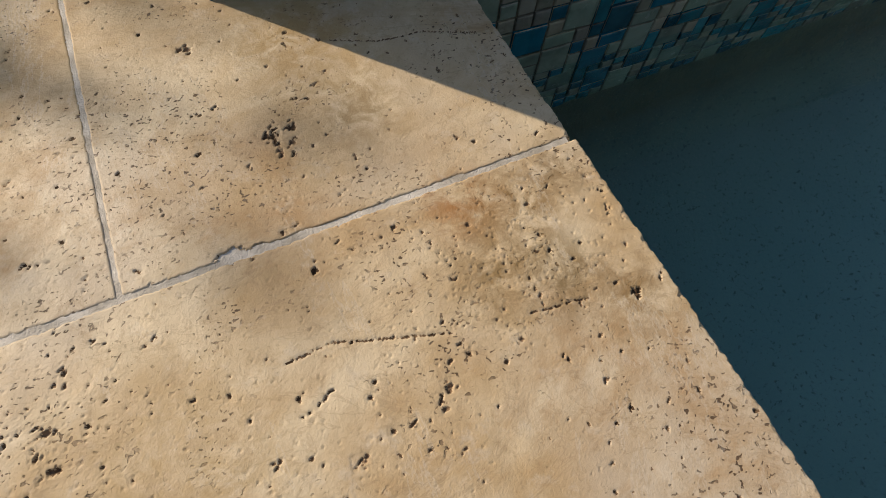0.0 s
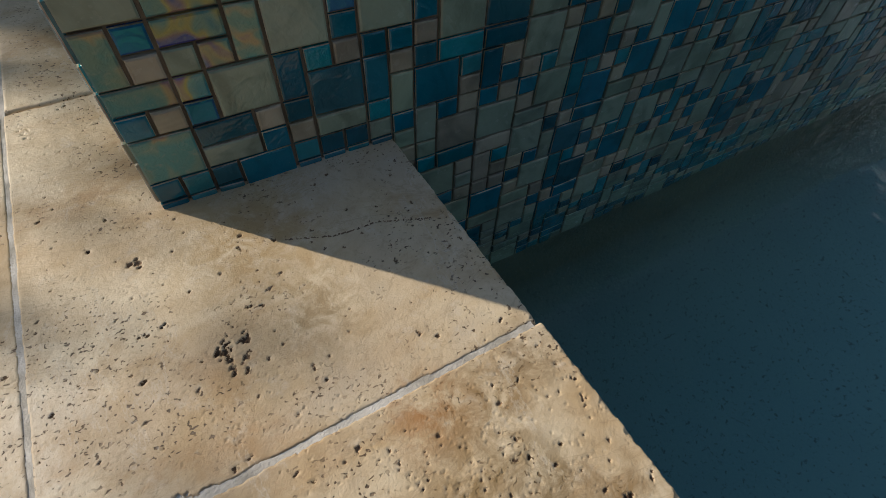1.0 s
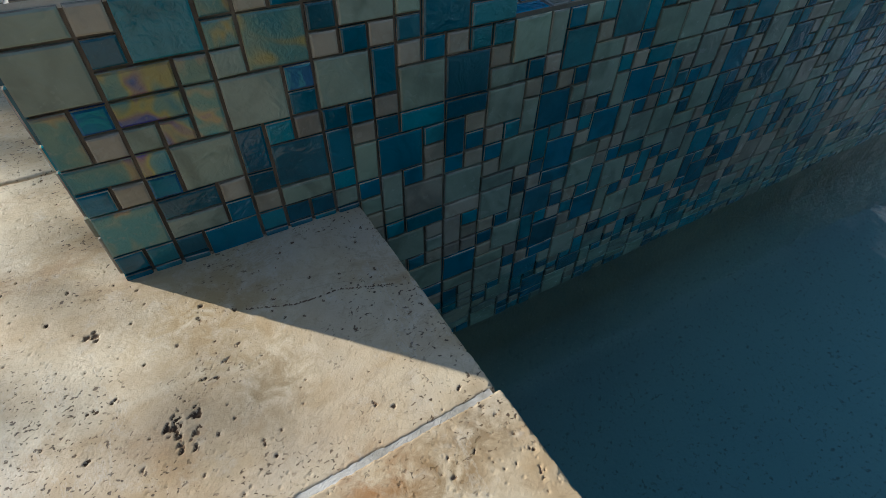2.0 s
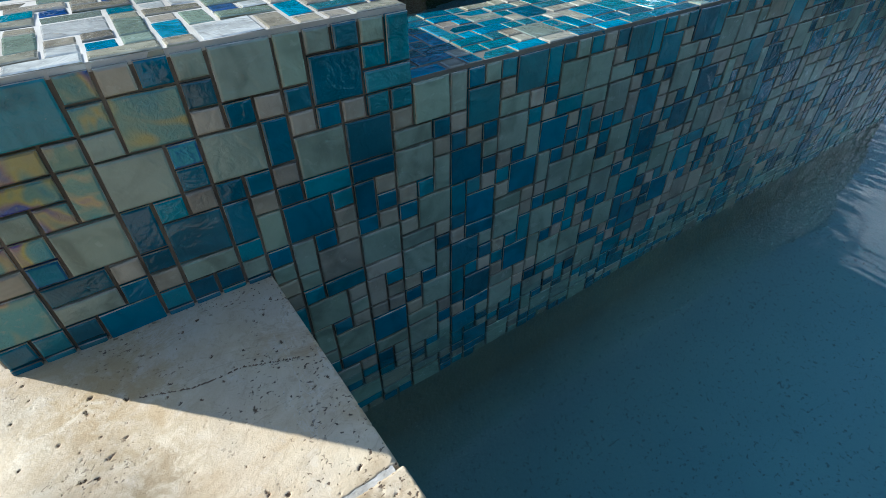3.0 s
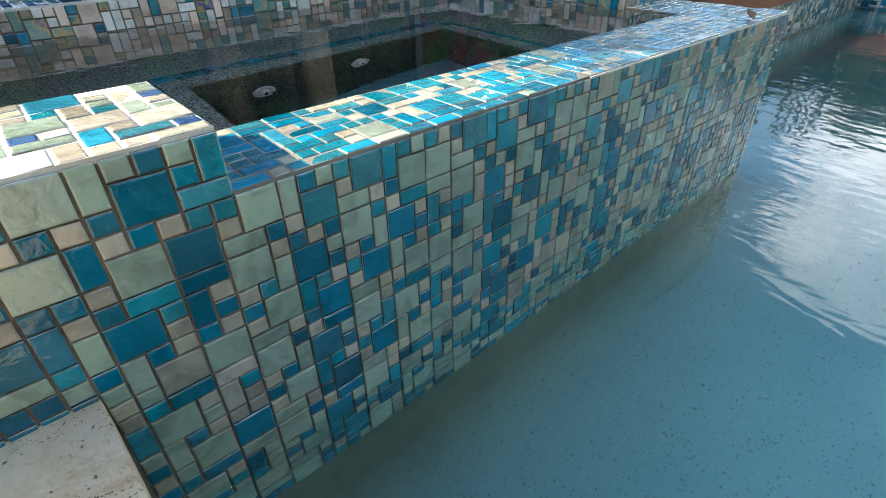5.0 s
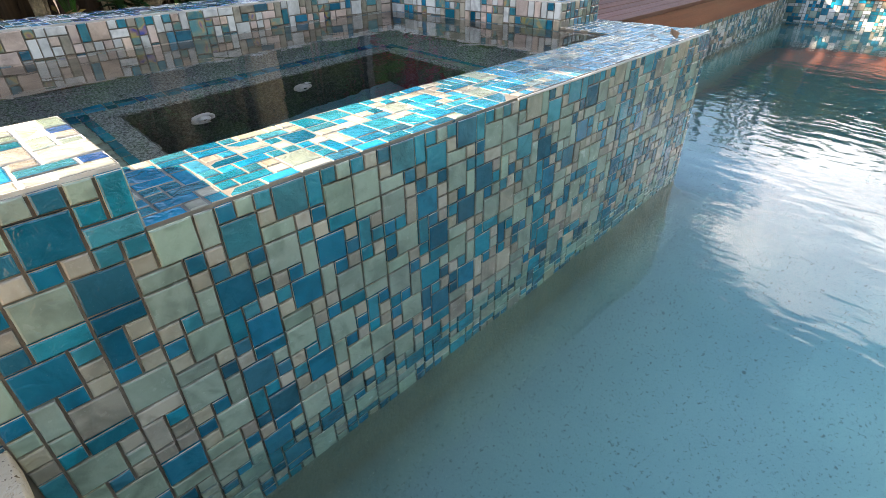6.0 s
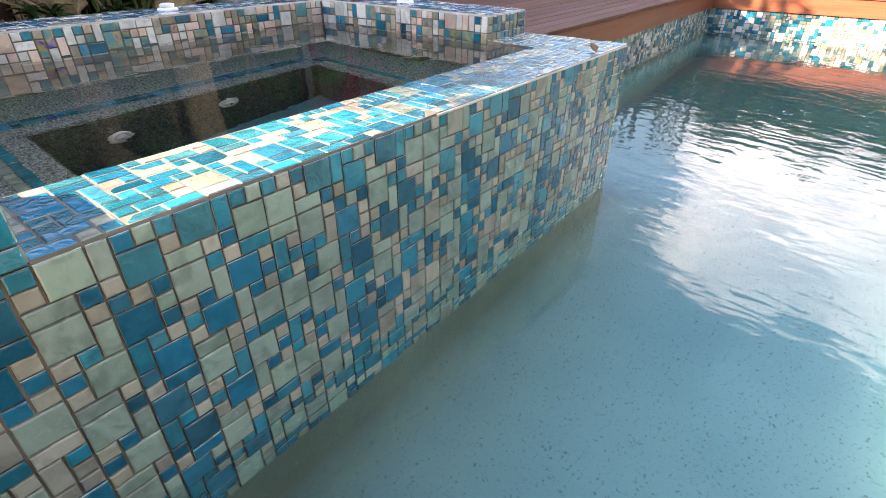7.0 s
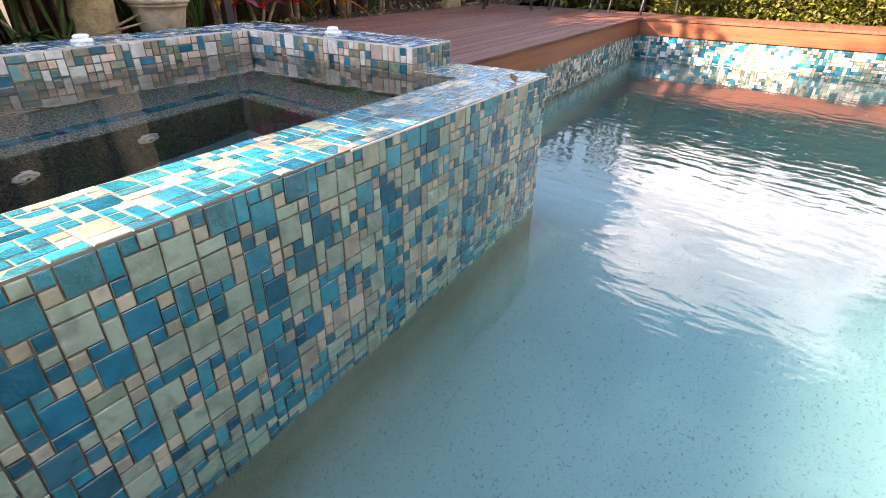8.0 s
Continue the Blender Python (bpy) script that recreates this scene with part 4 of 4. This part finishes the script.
def hedge(x0, x1, y0, y1, z1, count, size, label, material, seed, bushy=0.35):
    rng = random.Random(seed)
    h = thing("hedge", label, "hedge", ((x0 + x1) / 2, (y0 + y1) / 2, -0.24))
    cx, cy = (x0 + x1) / 2, (y0 + y1) / 2
    places = []
    for i in range(count):
        x, y = rng.uniform(x0, x1), rng.uniform(y0, y1)
        top = z1 * (0.8 + bushy * noise.noise((x * 1.1, y * 1.1, seed)) + 0.4 * bushy * noise.noise((x * 3.1, y * 3.1, seed)))
        z = top * (1 - rng.random() ** 1.4)
        inset = 0.3 * noise.noise((x * 2.3, y * 2.3, z * 2.3 + seed))
        if min(x - x0, x1 - x) > inset:
            places.append((x - cx, y - cy, z))
    leaves("foliage", leaf_quads(rng, places, size, size * 0.4), material, h)
    for i in range(max(3, int((abs(x1 - x0) + abs(y1 - y0)) * 1.2))):
        x, y = rng.uniform(x0, x1) - cx, rng.uniform(y0, y1) - cy
        bm = tube([(x, y, -0.02), (x + rng.gauss(0, 0.1), y + rng.gauss(0, 0.1), z1 * 0.4), (x + rng.gauss(0, 0.2), y + rng.gauss(0, 0.2), z1 * 0.85)], (0.025, 0.02, 0.008), 6)
        part("stem", bm, BARK, h)
    return h


def tree(x, y, height, crown_r, crown_h, count, size, material, label, seed, dense=-0.1):
    rng = random.Random(seed)
    t = thing("tree", label, "tree", (x, y, -0.26))
    bm = bmesh.new()
    lean = (rng.gauss(0, 0.2), rng.gauss(0, 0.2))
    tube([(0, 0, 0), (lean[0] * 0.4, lean[1] * 0.4, height * 0.35), (lean[0], lean[1], height * 0.75)], (0.14, 0.11, 0.05), 10, bm)
    for i in range(9):
        a, e = rng.uniform(0, 6.28), rng.uniform(0.2, 0.9)
        s = Vector((lean[0] * 0.7, lean[1] * 0.7, height * rng.uniform(0.4, 0.7)))
        d = Vector((math.cos(a) * math.cos(e), math.sin(a) * math.cos(e), math.sin(e))) * crown_r * 0.9
        tube([s, s + d * 0.5 + Vector((0, 0, 0.1)), s + d], (0.05, 0.03, 0.01), 6, bm)
    part("trunk", bm, BARK, t)
    places = []
    while len(places) < count:
        p = Vector((rng.uniform(-1, 1), rng.uniform(-1, 1), rng.uniform(-1, 1)))
        if p.length < 1 and p.length > 0.25:
            q = Vector((p.x * crown_r, p.y * crown_r, height - crown_h * 0.5 + p.z * crown_h * 0.5))
            if noise.noise((q + Vector((x, y, seed))) * 1.3) > dense:
                places.append(q)
    leaves("crown", leaf_quads(rng, places, size, 0.04), material, t)
    return t


hedge(POOL_X + 2.4, POOL_X + 3.2, -7.0, 0.4, 1.5, 18000, 0.2, "dark shrubs behind the sunlit hedge", LEAF_DARK, 23)
hedge(POOL_X + 0.72, POOL_X + 1.9, -5.5, 0.75, 1.2, 95000, 0.06, "sunlit yellow-green hedge behind the pool deck", LEAF_HEDGE, 3)
hedge(POOL_X + 2.2, POOL_X + 3.6, 0.3, 5.0, 1.45, 26000, 0.15, "green shrubs behind the deck railing", LEAF_HEDGE, 4)
# Unseen trees toward the sun, placed so their shade falls on spillway and deck.
tree(-1.72, 5.0, 5.1, 1.65, 4.0, 15000, 0.17, LEAF_DARK, "unseen broad-leaved tree behind the fence, placed for its shade", 61, -0.5)
tree(2.9, 5.3, 3.5, 2.2, 2.7, 4000, 0.17, LEAF_DARK, "unseen broad-leaved tree behind the fence, placed for its shade", 62)
tree(6.2, 5.8, 4.2, 2.3, 3.2, 3600, 0.17, LEAF_DARK, "unseen broad-leaved tree behind the fence, placed for its shade", 63)
tree(9.0, -5.3, 8.0, 2.8, 6.0, 7000, 0.24, LEAF_HEDGE, "tall sunlit garden tree beyond the pool", 64)
# Small unseen crown on the sun's path, added to dapple the coping.
tree(-4.78, 4.26, 3.32, 0.36, 0.42, 120, 0.11, LEAF_DARK, "unseen slender tree beyond the fence, added to dapple the coping", 66, -0.4)
# Unseen sun blocker in hedge form; its top sets where rim and coping shade ends.
hedge(-9.5, -3.95, 4.6, 5.4, 3.75, 10500, 0.2, "unseen tall hedge behind the spa, added to shade its rim", LEAF_DARK, 5)
# Out of view: two added hedges that close off the low sky.
hedge(-7.0, 9.0, -7.6, -6.2, 5.2, 16000, 0.3, "unseen tall dark hedge added along the garden", LEAF_DARK, 6)
hedge(-8.0, -6.8, -7.0, 0.0, 4.2, 8000, 0.3, "unseen tall dark hedge added along the garden", LEAF_DARK, 7)


# ---- log fence ----
fence = thing("fence", "dark brown log fence behind the planting", "fence", (0, 3.25, -0.26))
rng = random.Random(8)
for i in range(154):
    x, r = -5.99 + i * 0.097, rng.uniform(0.056, 0.061)
    h = (2.05 if x < -1.5 else 1.62) + rng.uniform(-0.06, 0.06)
    part("log", tube([(x, rng.uniform(-0.01, 0.01), 0), (x + rng.gauss(0, 0.006), 0, h * 0.5), (x + rng.gauss(0, 0.006), 0, h)], (r * 1.05, r, r * 0.92), 10), FENCE, fence, smooth=True)
for z in (0.45, 1.5):
    part("rail", box(-6.05, 9.0, 0.05, 0.10, z, z + 0.09, 0.004), FENCE, fence)


# ---- garden bed ----
bed = bmesh.new()
bmesh.ops.create_grid(bed, x_segments=120, y_segments=14, size=1, matrix=Matrix.Translation((3.6, 2.93, -0.12)) @ Matrix.Diagonal((5.6, 0.31, 1, 1)))
for v in bed.verts:
    v.co.z += 0.03 * noise.noise(v.co * 3) + 0.012 * noise.noise(v.co * 14)
tagged(part("garden_bed", bed, SOIL, smooth=True), "mulched garden bed along the fence", "garden bed", kind="structure")
rng = random.Random(12)
litter = thing("leaf_litter", "dry fallen leaves on the garden bed", "leaf litter", (0, 0, 0), kind="stuff")
leaves("leaf", leaf_quads(rng, [(rng.uniform(-1.5, 8.5), rng.uniform(2.65, 3.15), -0.105 + rng.uniform(0, 0.03)) for i in range(900)], 0.07, 0.01, 0.1), LEAF_DRY, litter)


def trunk(x, y, r, h, label, lichen=False, stubs=0, seed=0):
    rng = random.Random(seed)
    t = thing("palm_trunk", label, "tree trunk", (x, y, -0.14))
    bm = bmesh.new()
    n, rows = 28, 60
    rings = []
    for j in range(rows):
        z = h * j / (rows - 1)
        ring = []
        for i in range(n):
            a = 2 * math.pi * i / n
            rr = r * (1.12 - 0.15 * min(1, z / 0.5)) * (1 + 0.05 * noise.noise((math.cos(a) * 3, math.sin(a) * 3, z * 7 + seed)) + 0.02 * math.sin(z * 52 + 2 * math.cos(a)))
            ring.append(bm.verts.new((rr * math.cos(a) + 0.03 * z, rr * math.sin(a), z)))
        rings.append(ring)
    for p, q in zip(rings, rings[1:]):
        for i in range(n):
            bm.faces.new((p[i], p[(i + 1) % n], q[(i + 1) % n], q[i]))
    part("stem", bm, LICHEN if lichen else BARK, t, smooth=True)
    for i in range(stubs):
        a, z = i * 2.4, 0.06 + i * 0.045
        d = Vector((math.cos(a), math.sin(a), 0.55)).normalized()
        s = Vector((0.03 * z, 0, z)) + d * r * 0.7
        b = tube([s, s + d * 0.10], (0.026, 0.022), 9)
        stub = part("stub", b, BARK, t)
        part("cut_end", lathe([(0.021, 0), (0.019, 0.003)], 12, m=Matrix.Translation(s + d * 0.0995) @ d.to_track_quat("Z", "Y").to_matrix().to_4x4()), POT, stub, "pale sawn frond end")
    return t


def fan_palm(x, y, n, size, seed, low=0.25, high=0.6):
    rng = random.Random(seed)
    t = thing("fan_palm", "small green fan palm with split leaves in the bed", "palm", (x, y, -0.13))
    for i in range(n):
        a = 2 * math.pi * i / n + rng.uniform(-0.3, 0.3)
        hub = Vector((math.cos(a) * rng.uniform(0.12, 0.3), math.sin(a) * rng.uniform(0.08, 0.2), rng.uniform(low, high)))
        part("stalk", tube([(0, 0, 0), hub * 0.55 + Vector((0, 0, 0.06)), hub], (0.008, 0.006, 0.004), 6), LEAF_FAN, t)
        face = Vector((math.cos(a), math.sin(a) - 0.8, 0.5)).normalized()
        q = face.to_track_quat("Z", "Y").to_matrix()
        verts, faces = [], []
        m = 15
        for k in range(m):
            b = radians(-130 + 260 * k / (m - 1)) + math.pi / 2
            d, s = Vector((math.cos(b), math.sin(b), -0.12)), Vector((-math.sin(b), math.cos(b), 0))
            ln = size * (0.8 + 0.2 * math.cos(b - math.pi / 2)) * rng.uniform(0.92, 1.05)
            j = len(verts)
            w = ln * 0.11
            verts += [hub, hub + q @ (d * ln * 0.55 + s * w), hub + q @ (d * ln + Vector((0, 0, -0.05 * ln))), hub + q @ (d * ln * 0.55 - s * w), hub + q @ (d * ln * 0.55 + Vector((0, 0, 0.018)))]
            faces += [(j, j + 1, j + 4), (j + 1, j + 2, j + 4), (j + 2, j + 3, j + 4), (j + 3, j, j + 4)]
        leaves("fan", (verts, faces), LEAF_FAN, t)
    return t


def strap_plant(name, x, y, h, n, size, material, label, category, seed, width=0.16, droop=0.5, heads=2, single=False):
    """Cane-stemmed plant with rosettes of long bent leaves."""
    rng = random.Random(seed)
    t = thing(name, label, category, (x, y, -0.13))
    for k in range(heads):
        top = Vector((rng.gauss(0, 0.12), rng.gauss(0, 0.06), h * rng.uniform(0.75, 1.0)))
        part("cane", tube([(top.x * 0.2, top.y * 0.2, 0), top * 0.6, top], (0.014, 0.011, 0.008), 7), BARK, t)
        verts, faces = [], []
        for i in range(n):
            a, e = rng.uniform(0, 6.28), rng.uniform(0.1, 1.3)
            d = Vector((math.cos(a) * math.cos(e), math.sin(a) * math.cos(e), math.sin(e)))
            s = d.cross(Vector((0, 0, 1))).normalized()
            ln = size * rng.uniform(0.7, 1.2)
            base = top - Vector((0, 0, rng.uniform(0, 0.25) * h))
            j = len(verts)
            for u in range(5):
                f = u / 4
                c = base + d * ln * f + Vector((0, 0, -droop * ln * f * f))
                w = ln * width * math.sin(math.pi * min(0.97, 0.15 + 0.82 * f)) * 0.5
                verts += [c + s * w, c + Vector((0, 0, -w * 0.35)), c - s * w]
            for u in range(4):
                o = j + 3 * u
                faces += [(o, o + 1, o + 4, o + 3), (o + 1, o + 2, o + 5, o + 4)]
            if single:
                leaves("leaf", (verts, faces), material, t)
                verts, faces = [], []
        if verts:
            leaves("rosette", (verts, faces), material, t)
    return t


trunk(1.60, 2.84, 0.115, 2.2, "stout pale palm trunk with yellow lichen", True, 0, 3)
trunk(1.00, 2.92, 0.085, 1.9, "palm trunk with sawn-off frond stubs", False, 16, 4)
trunk(5.6, 2.86, 0.10, 2.0, "stout pale palm trunk beside the deck", True, 0, 5)
fan_palm(1.40, 2.84, 8, 0.21, 6)
fan_palm(1.22, 2.95, 6, 0.2, 7, 0.5, 0.95)
fan_palm(0.1, 2.9, 9, 0.3, 41, 0.45, 1.1)
fan_palm(0.65, 3.0, 9, 0.3, 42, 0.5, 1.2)
fan_palm(1.9, 3.0, 8, 0.28, 43, 0.45, 1.2)
fan_palm(2.35, 2.95, 8, 0.26, 44, 0.4, 1.0)
fan_palm(3.9, 3.0, 9, 0.28, 45, 0.4, 1.1)
fan_palm(2.0, 3.06, 12, 0.3, 46, 0.4, 0.95)
fan_palm(2.9, 3.08, 13, 0.3, 47, 0.45, 1.0)
fan_palm(3.55, 3.06, 13, 0.3, 48, 0.4, 1.0)
fan_palm(4.4, 3.04, 13, 0.3, 49, 0.4, 1.0)
strap_plant("cordyline", 2.7, 3.02, 0.85, 24, 0.3, LEAF_RED, "cordyline with crimson leaves", "shrub", 50, 0.16, 0.5, 3)
strap_plant("cordyline", 3.35, 3.02, 0.75, 24, 0.3, LEAF_RED, "cordyline with crimson leaves", "shrub", 51, 0.16, 0.5, 3)
strap_plant("dracaena", 2.35, 3.04, 0.95, 30, 0.36, LEAF_FAN, "green cane plant with arching leaves", "shrub", 52, 0.13, 0.6, 4)
strap_plant("dracaena", 3.95, 3.0, 0.95, 30, 0.36, LEAF_FAN, "green cane plant with arching leaves", "shrub", 53, 0.13, 0.6, 4)
strap_plant("croton", 2.46, 2.80, 0.42, 16, 0.2, LEAF_ORANGE, "croton bush with orange and yellow leaves", "shrub", 8, 0.34, 0.5, 3, True)
strap_plant("croton", 2.80, 2.84, 0.34, 14, 0.2, LEAF_RED, "croton bush with dark red leaves", "shrub", 9, 0.34, 0.5, 3, True)
strap_plant("croton", 3.75, 2.84, 0.30, 14, 0.2, LEAF_ORANGE, "croton bush with orange and yellow leaves", "shrub", 10, 0.34, 0.6, 3, True)
strap_plant("cordyline", 2.55, 2.98, 1.5, 26, 0.42, LEAF_RED, "tall cordyline with crimson leaves", "shrub", 11, 0.13, 0.5, 3)
strap_plant("cordyline", 3.3, 3.0, 1.4, 24, 0.42, LEAF_RED, "tall cordyline with crimson leaves", "shrub", 12, 0.13, 0.5, 3)
strap_plant("dracaena", 1.35, 3.0, 1.45, 30, 0.45, LEAF_FAN, "tall green cane plant with arching leaves", "shrub", 13, 0.11, 0.6, 4)
strap_plant("dracaena", 0.5, 2.95, 1.2, 30, 0.45, LEAF_FAN, "tall green cane plant with arching leaves", "shrub", 14, 0.11, 0.6, 4)
strap_plant("dracaena", 4.4, 2.95, 1.3, 30, 0.45, LEAF_FAN, "tall green cane plant with arching leaves", "shrub", 15, 0.11, 0.6, 4)
strap_plant("dracaena", 0.05, 2.85, 1.75, 34, 0.55, LEAF_FAN, "tall green cane plant with arching leaves", "shrub", 17, 0.10, 0.5, 4)
strap_plant("dracaena", 0.85, 3.02, 2.3, 34, 0.55, LEAF_FAN, "tall green cane plant with arching leaves", "shrub", 18, 0.10, 0.5, 4)
strap_plant("cordyline", 1.5, 2.95, 2.2, 28, 0.42, LEAF_RED, "tall cordyline with crimson leaves", "shrub", 19, 0.13, 0.5, 3)
strap_plant("cordyline", 2.1, 3.0, 2.0, 28, 0.42, LEAF_RED, "tall cordyline with crimson leaves", "shrub", 20, 0.13, 0.5, 2)
strap_plant("ground_cover", 1.02, 2.74, 0.12, 26, 0.13, LEAF_DARK, "low green ground cover at the deck edge", "plant", 16, 0.3, 0.5, 3, True)

rng = random.Random(31)
for i in range(7):
    x, y = rng.uniform(0.95, 1.35), rng.uniform(2.7, 2.9)
    d = Vector((rng.gauss(0.1, 0.3), rng.gauss(0, 0.15), rng.uniform(0.15, 0.5)))
    st = tagged(new("stick"), "fallen dry brown stick leaning on the trunk", "stick", "fallen sticks")
    st.matrix_basis = pose(x, y, -0.13)
    part("branch", tube([(0, 0, 0), d * 0.5 + Vector((0.02, 0, 0)), d], (0.009, 0.008, 0.005), 6), BARK, st)

# ---- pot ----
pot = thing("plant_pot", "round sandstone pot with a rolled rim on the deck", "plant pot", (1.97, 2.76, DECK_Z))
part("body", lathe([(0.115, 0.0), (0.125, 0.01), (0.152, 0.13), (0.163, 0.165), (0.172, 0.167), (0.175, 0.176), (0.166, 0.182), (0.185, 0.186), (0.192, 0.200), (0.188, 0.214), (0.175, 0.216), (0.165, 0.205), (0.15, 0.18)], 40), POT, pot, smooth=True)
part("soil", lathe([(0.15, 0.176), (0.03, 0.186)], 24), SOIL, pot)
for i in range(2):
    part("stem", tube([(0.03 * i, 0.01, 0.17), (0.04 * i + 0.01, 0.0, 0.5), (0.02 + 0.05 * i, 0.03, 1.0)], (0.011, 0.009, 0.006), 8), BARK, pot)
leaves("foliage", leaf_quads(rng, [(0.03 + rng.gauss(0, 0.15), rng.gauss(0, 0.15), rng.uniform(0.75, 1.25)) for i in range(160)], 0.13, 0.03), LEAF_DARK, pot)

post = thing("garden_post", "dark painted post at the deck edge", "post", (2.42, 2.70, -0.12))
part("shaft", box(-0.03, 0.03, -0.03, 0.03, 0, 1.6, 0.004), BLACK, post)
part("cap", box(-0.037, 0.037, -0.037, 0.037, 1.6, 1.625, 0.004), BLACK, post)


# ---- chairs at the far end of the deck ----
def patio_chair(x, y, rz):
    c = thing("patio_chair", "black metal patio chair on the deck", "chair", (x, y, DECK_Z), rz, "chairs on the deck")
    for sx in (-0.22, 0.22):
        part("leg", tube([(sx, -0.24, 0.0), (sx, -0.22, 0.22), (sx, -0.21, 0.43)], (0.015, 0.015, 0.016), 8), BLACK, c)
        part("leg", tube([(sx, 0.27, 0.0), (sx, 0.22, 0.25), (sx, 0.21, 0.43), (sx, 0.27, 0.9)], (0.015, 0.015, 0.016, 0.013), 8), BLACK, c)
        part("armrest", tube([(sx, -0.21, 0.42), (sx * 1.05, -0.2, 0.64), (sx * 1.05, 0.0, 0.66), (sx, 0.23, 0.64)], (0.013, 0.013, 0.016, 0.013), 8), BLACK, c)
    part("seat", box(-0.24, 0.24, -0.23, 0.23, 0.42, 0.445, 0.01), BLACK, c)
    for k in range(5):
        part("slat", box(-0.2 + 0.1 * k - 0.02, -0.2 + 0.1 * k + 0.02, 0.235, 0.25, 0.47, 0.88, 0.004), BLACK, c)
    part("top_rail", box(-0.235, 0.235, 0.255, 0.28, 0.86, 0.91, 0.006), BLACK, c)
    return c


for x, y, rz in ((5.6, 2.1, 25), (6.0, 1.5, 100), (6.0, 0.75, 60)):
    patio_chair(x, y, rz)

leaf = thing("fallen_leaf", "curled dry brown leaf on the spillway edge", "leaf", (1.50, 0.03, 0.008), 40)
leaves("blade", ([Vector(p) for p in ((-0.03, 0, 0), (0, 0.014, 0.012), (0.035, 0.002, 0.02), (0, -0.014, 0.012), (0.002, 0, 0.0))], [(0, 1, 4), (1, 2, 4), (2, 3, 4), (3, 0, 4)]), LEAF_DRY, leaf)

# ---- coping slabs, nearest the pool last ----
def holes(*rows):
    """Clusters of pits: place, spread, number and size."""
    return tuple((*flat(x, y), spread, n, big) for x, y, spread, n, big in rows)


def lines(*rows):
    return tuple(tuple(flat(*p) for p in row) for row in rows)


slab(JX + 0.0010, EDGE, JY + 0.0010, JB - 0.0025, 71, 0.0010, pool_edge=True, pits=900, notches=((JX + 0.085, JY + 0.0025, 0.012), (JX + 0.108, JY + 0.001, 0.007)),
     clusters=holes((-0.447, -0.200, 0.009, 20, 0.0036), (-0.440, -0.216, 0.004, 8, 0.003), (-0.514, -0.192, 0.005, 5, 0.003), (-0.504, -0.064, 0.004, 3, 0.004), (-0.54, -0.13, 0.02, 10, 0.0016)),
     cracks=lines(((-0.222, -0.138), (-0.25, -0.128), (-0.275, -0.118), (-0.322, -0.116), (-0.37, -0.098)),))
slab(-0.93, EDGE + 0.003, -0.98, JY - 0.0020, 72, 0.0009, pool_edge=True, pits=4600, fine=(-0.80, 0.0, -0.70, 0.0),
     clusters=holes((-0.216, -0.45, 0.013, 7, 0.0040), (-0.212, -0.372, 0.006, 4, 0.003), (-0.345, -0.362, 0.008, 5, 0.0036), (-0.32, -0.408, 0.02, 8, 0.0018), (-0.656, -0.407, 0.024, 10, 0.0042), (-0.451, -0.333, 0.003, 2, 0.005), (-0.398, -0.466, 0.014, 6, 0.0036), (-0.384, -0.340, 0.014, 4, 0.003), (-0.50, -0.47, 0.05, 8, 0.003)),
     cracks=lines(((-0.305, -0.431), (-0.29, -0.434), (-0.272, -0.434), (-0.258, -0.437)), ((-0.491, -0.401), (-0.457, -0.398), (-0.41, -0.412), (-0.369, -0.424))))
slab(-0.97, JX - 0.0010, JY + 0.0010, JB - 0.0025, 73, 0.0014, pits=1300, fine=(-0.80, 0.0, -0.30, 0.27), clusters=holes((-0.717, -0.153, 0.02, 10, 0.004),))
slab(-0.97, JX - 0.0010, JB + 0.0025, 0.86, 74, 0.003, pits=300)
slab(JX + 0.0010, XL + 0.06, JB + 0.0025, 0.86, 75, 0.003, pits=80)
slab(-0.93, EDGE + 0.001, -1.65, -0.986, 78, 0.005, pool_edge=True, pits=80)
for k in range(4):
    slab(-0.93, EDGE, -2.31 - 0.66 * k, -1.656 - 0.66 * k, 80 + k, 0.012, pool_edge=True, pits=20)
for k, (y0, y1) in enumerate(((0.865, 1.785), (JB + 0.002, 0.86), (JY + 0.002, JB - 0.002), (-0.98, JY - 0.002), (-1.65, -0.986), (-2.31, -1.656), (-2.97, -2.316), (-3.63, -2.976), (-4.29, -3.636), (-4.69, -4.296))):
    slab(-1.38, -0.975 if y0 > JY else -0.935, y0, y1, 90 + k, 0.012, pits=0)
    slab(-1.795, -1.385, y0, y1, 110 + k, 0.014, pits=0)
slab(-0.97, XL + 0.06, 0.865, 1.785, 130, 0.012, pits=0)
slab(-0.93, EDGE, -4.69, -4.296, 131, 0.014, pool_edge=True, pits=0)
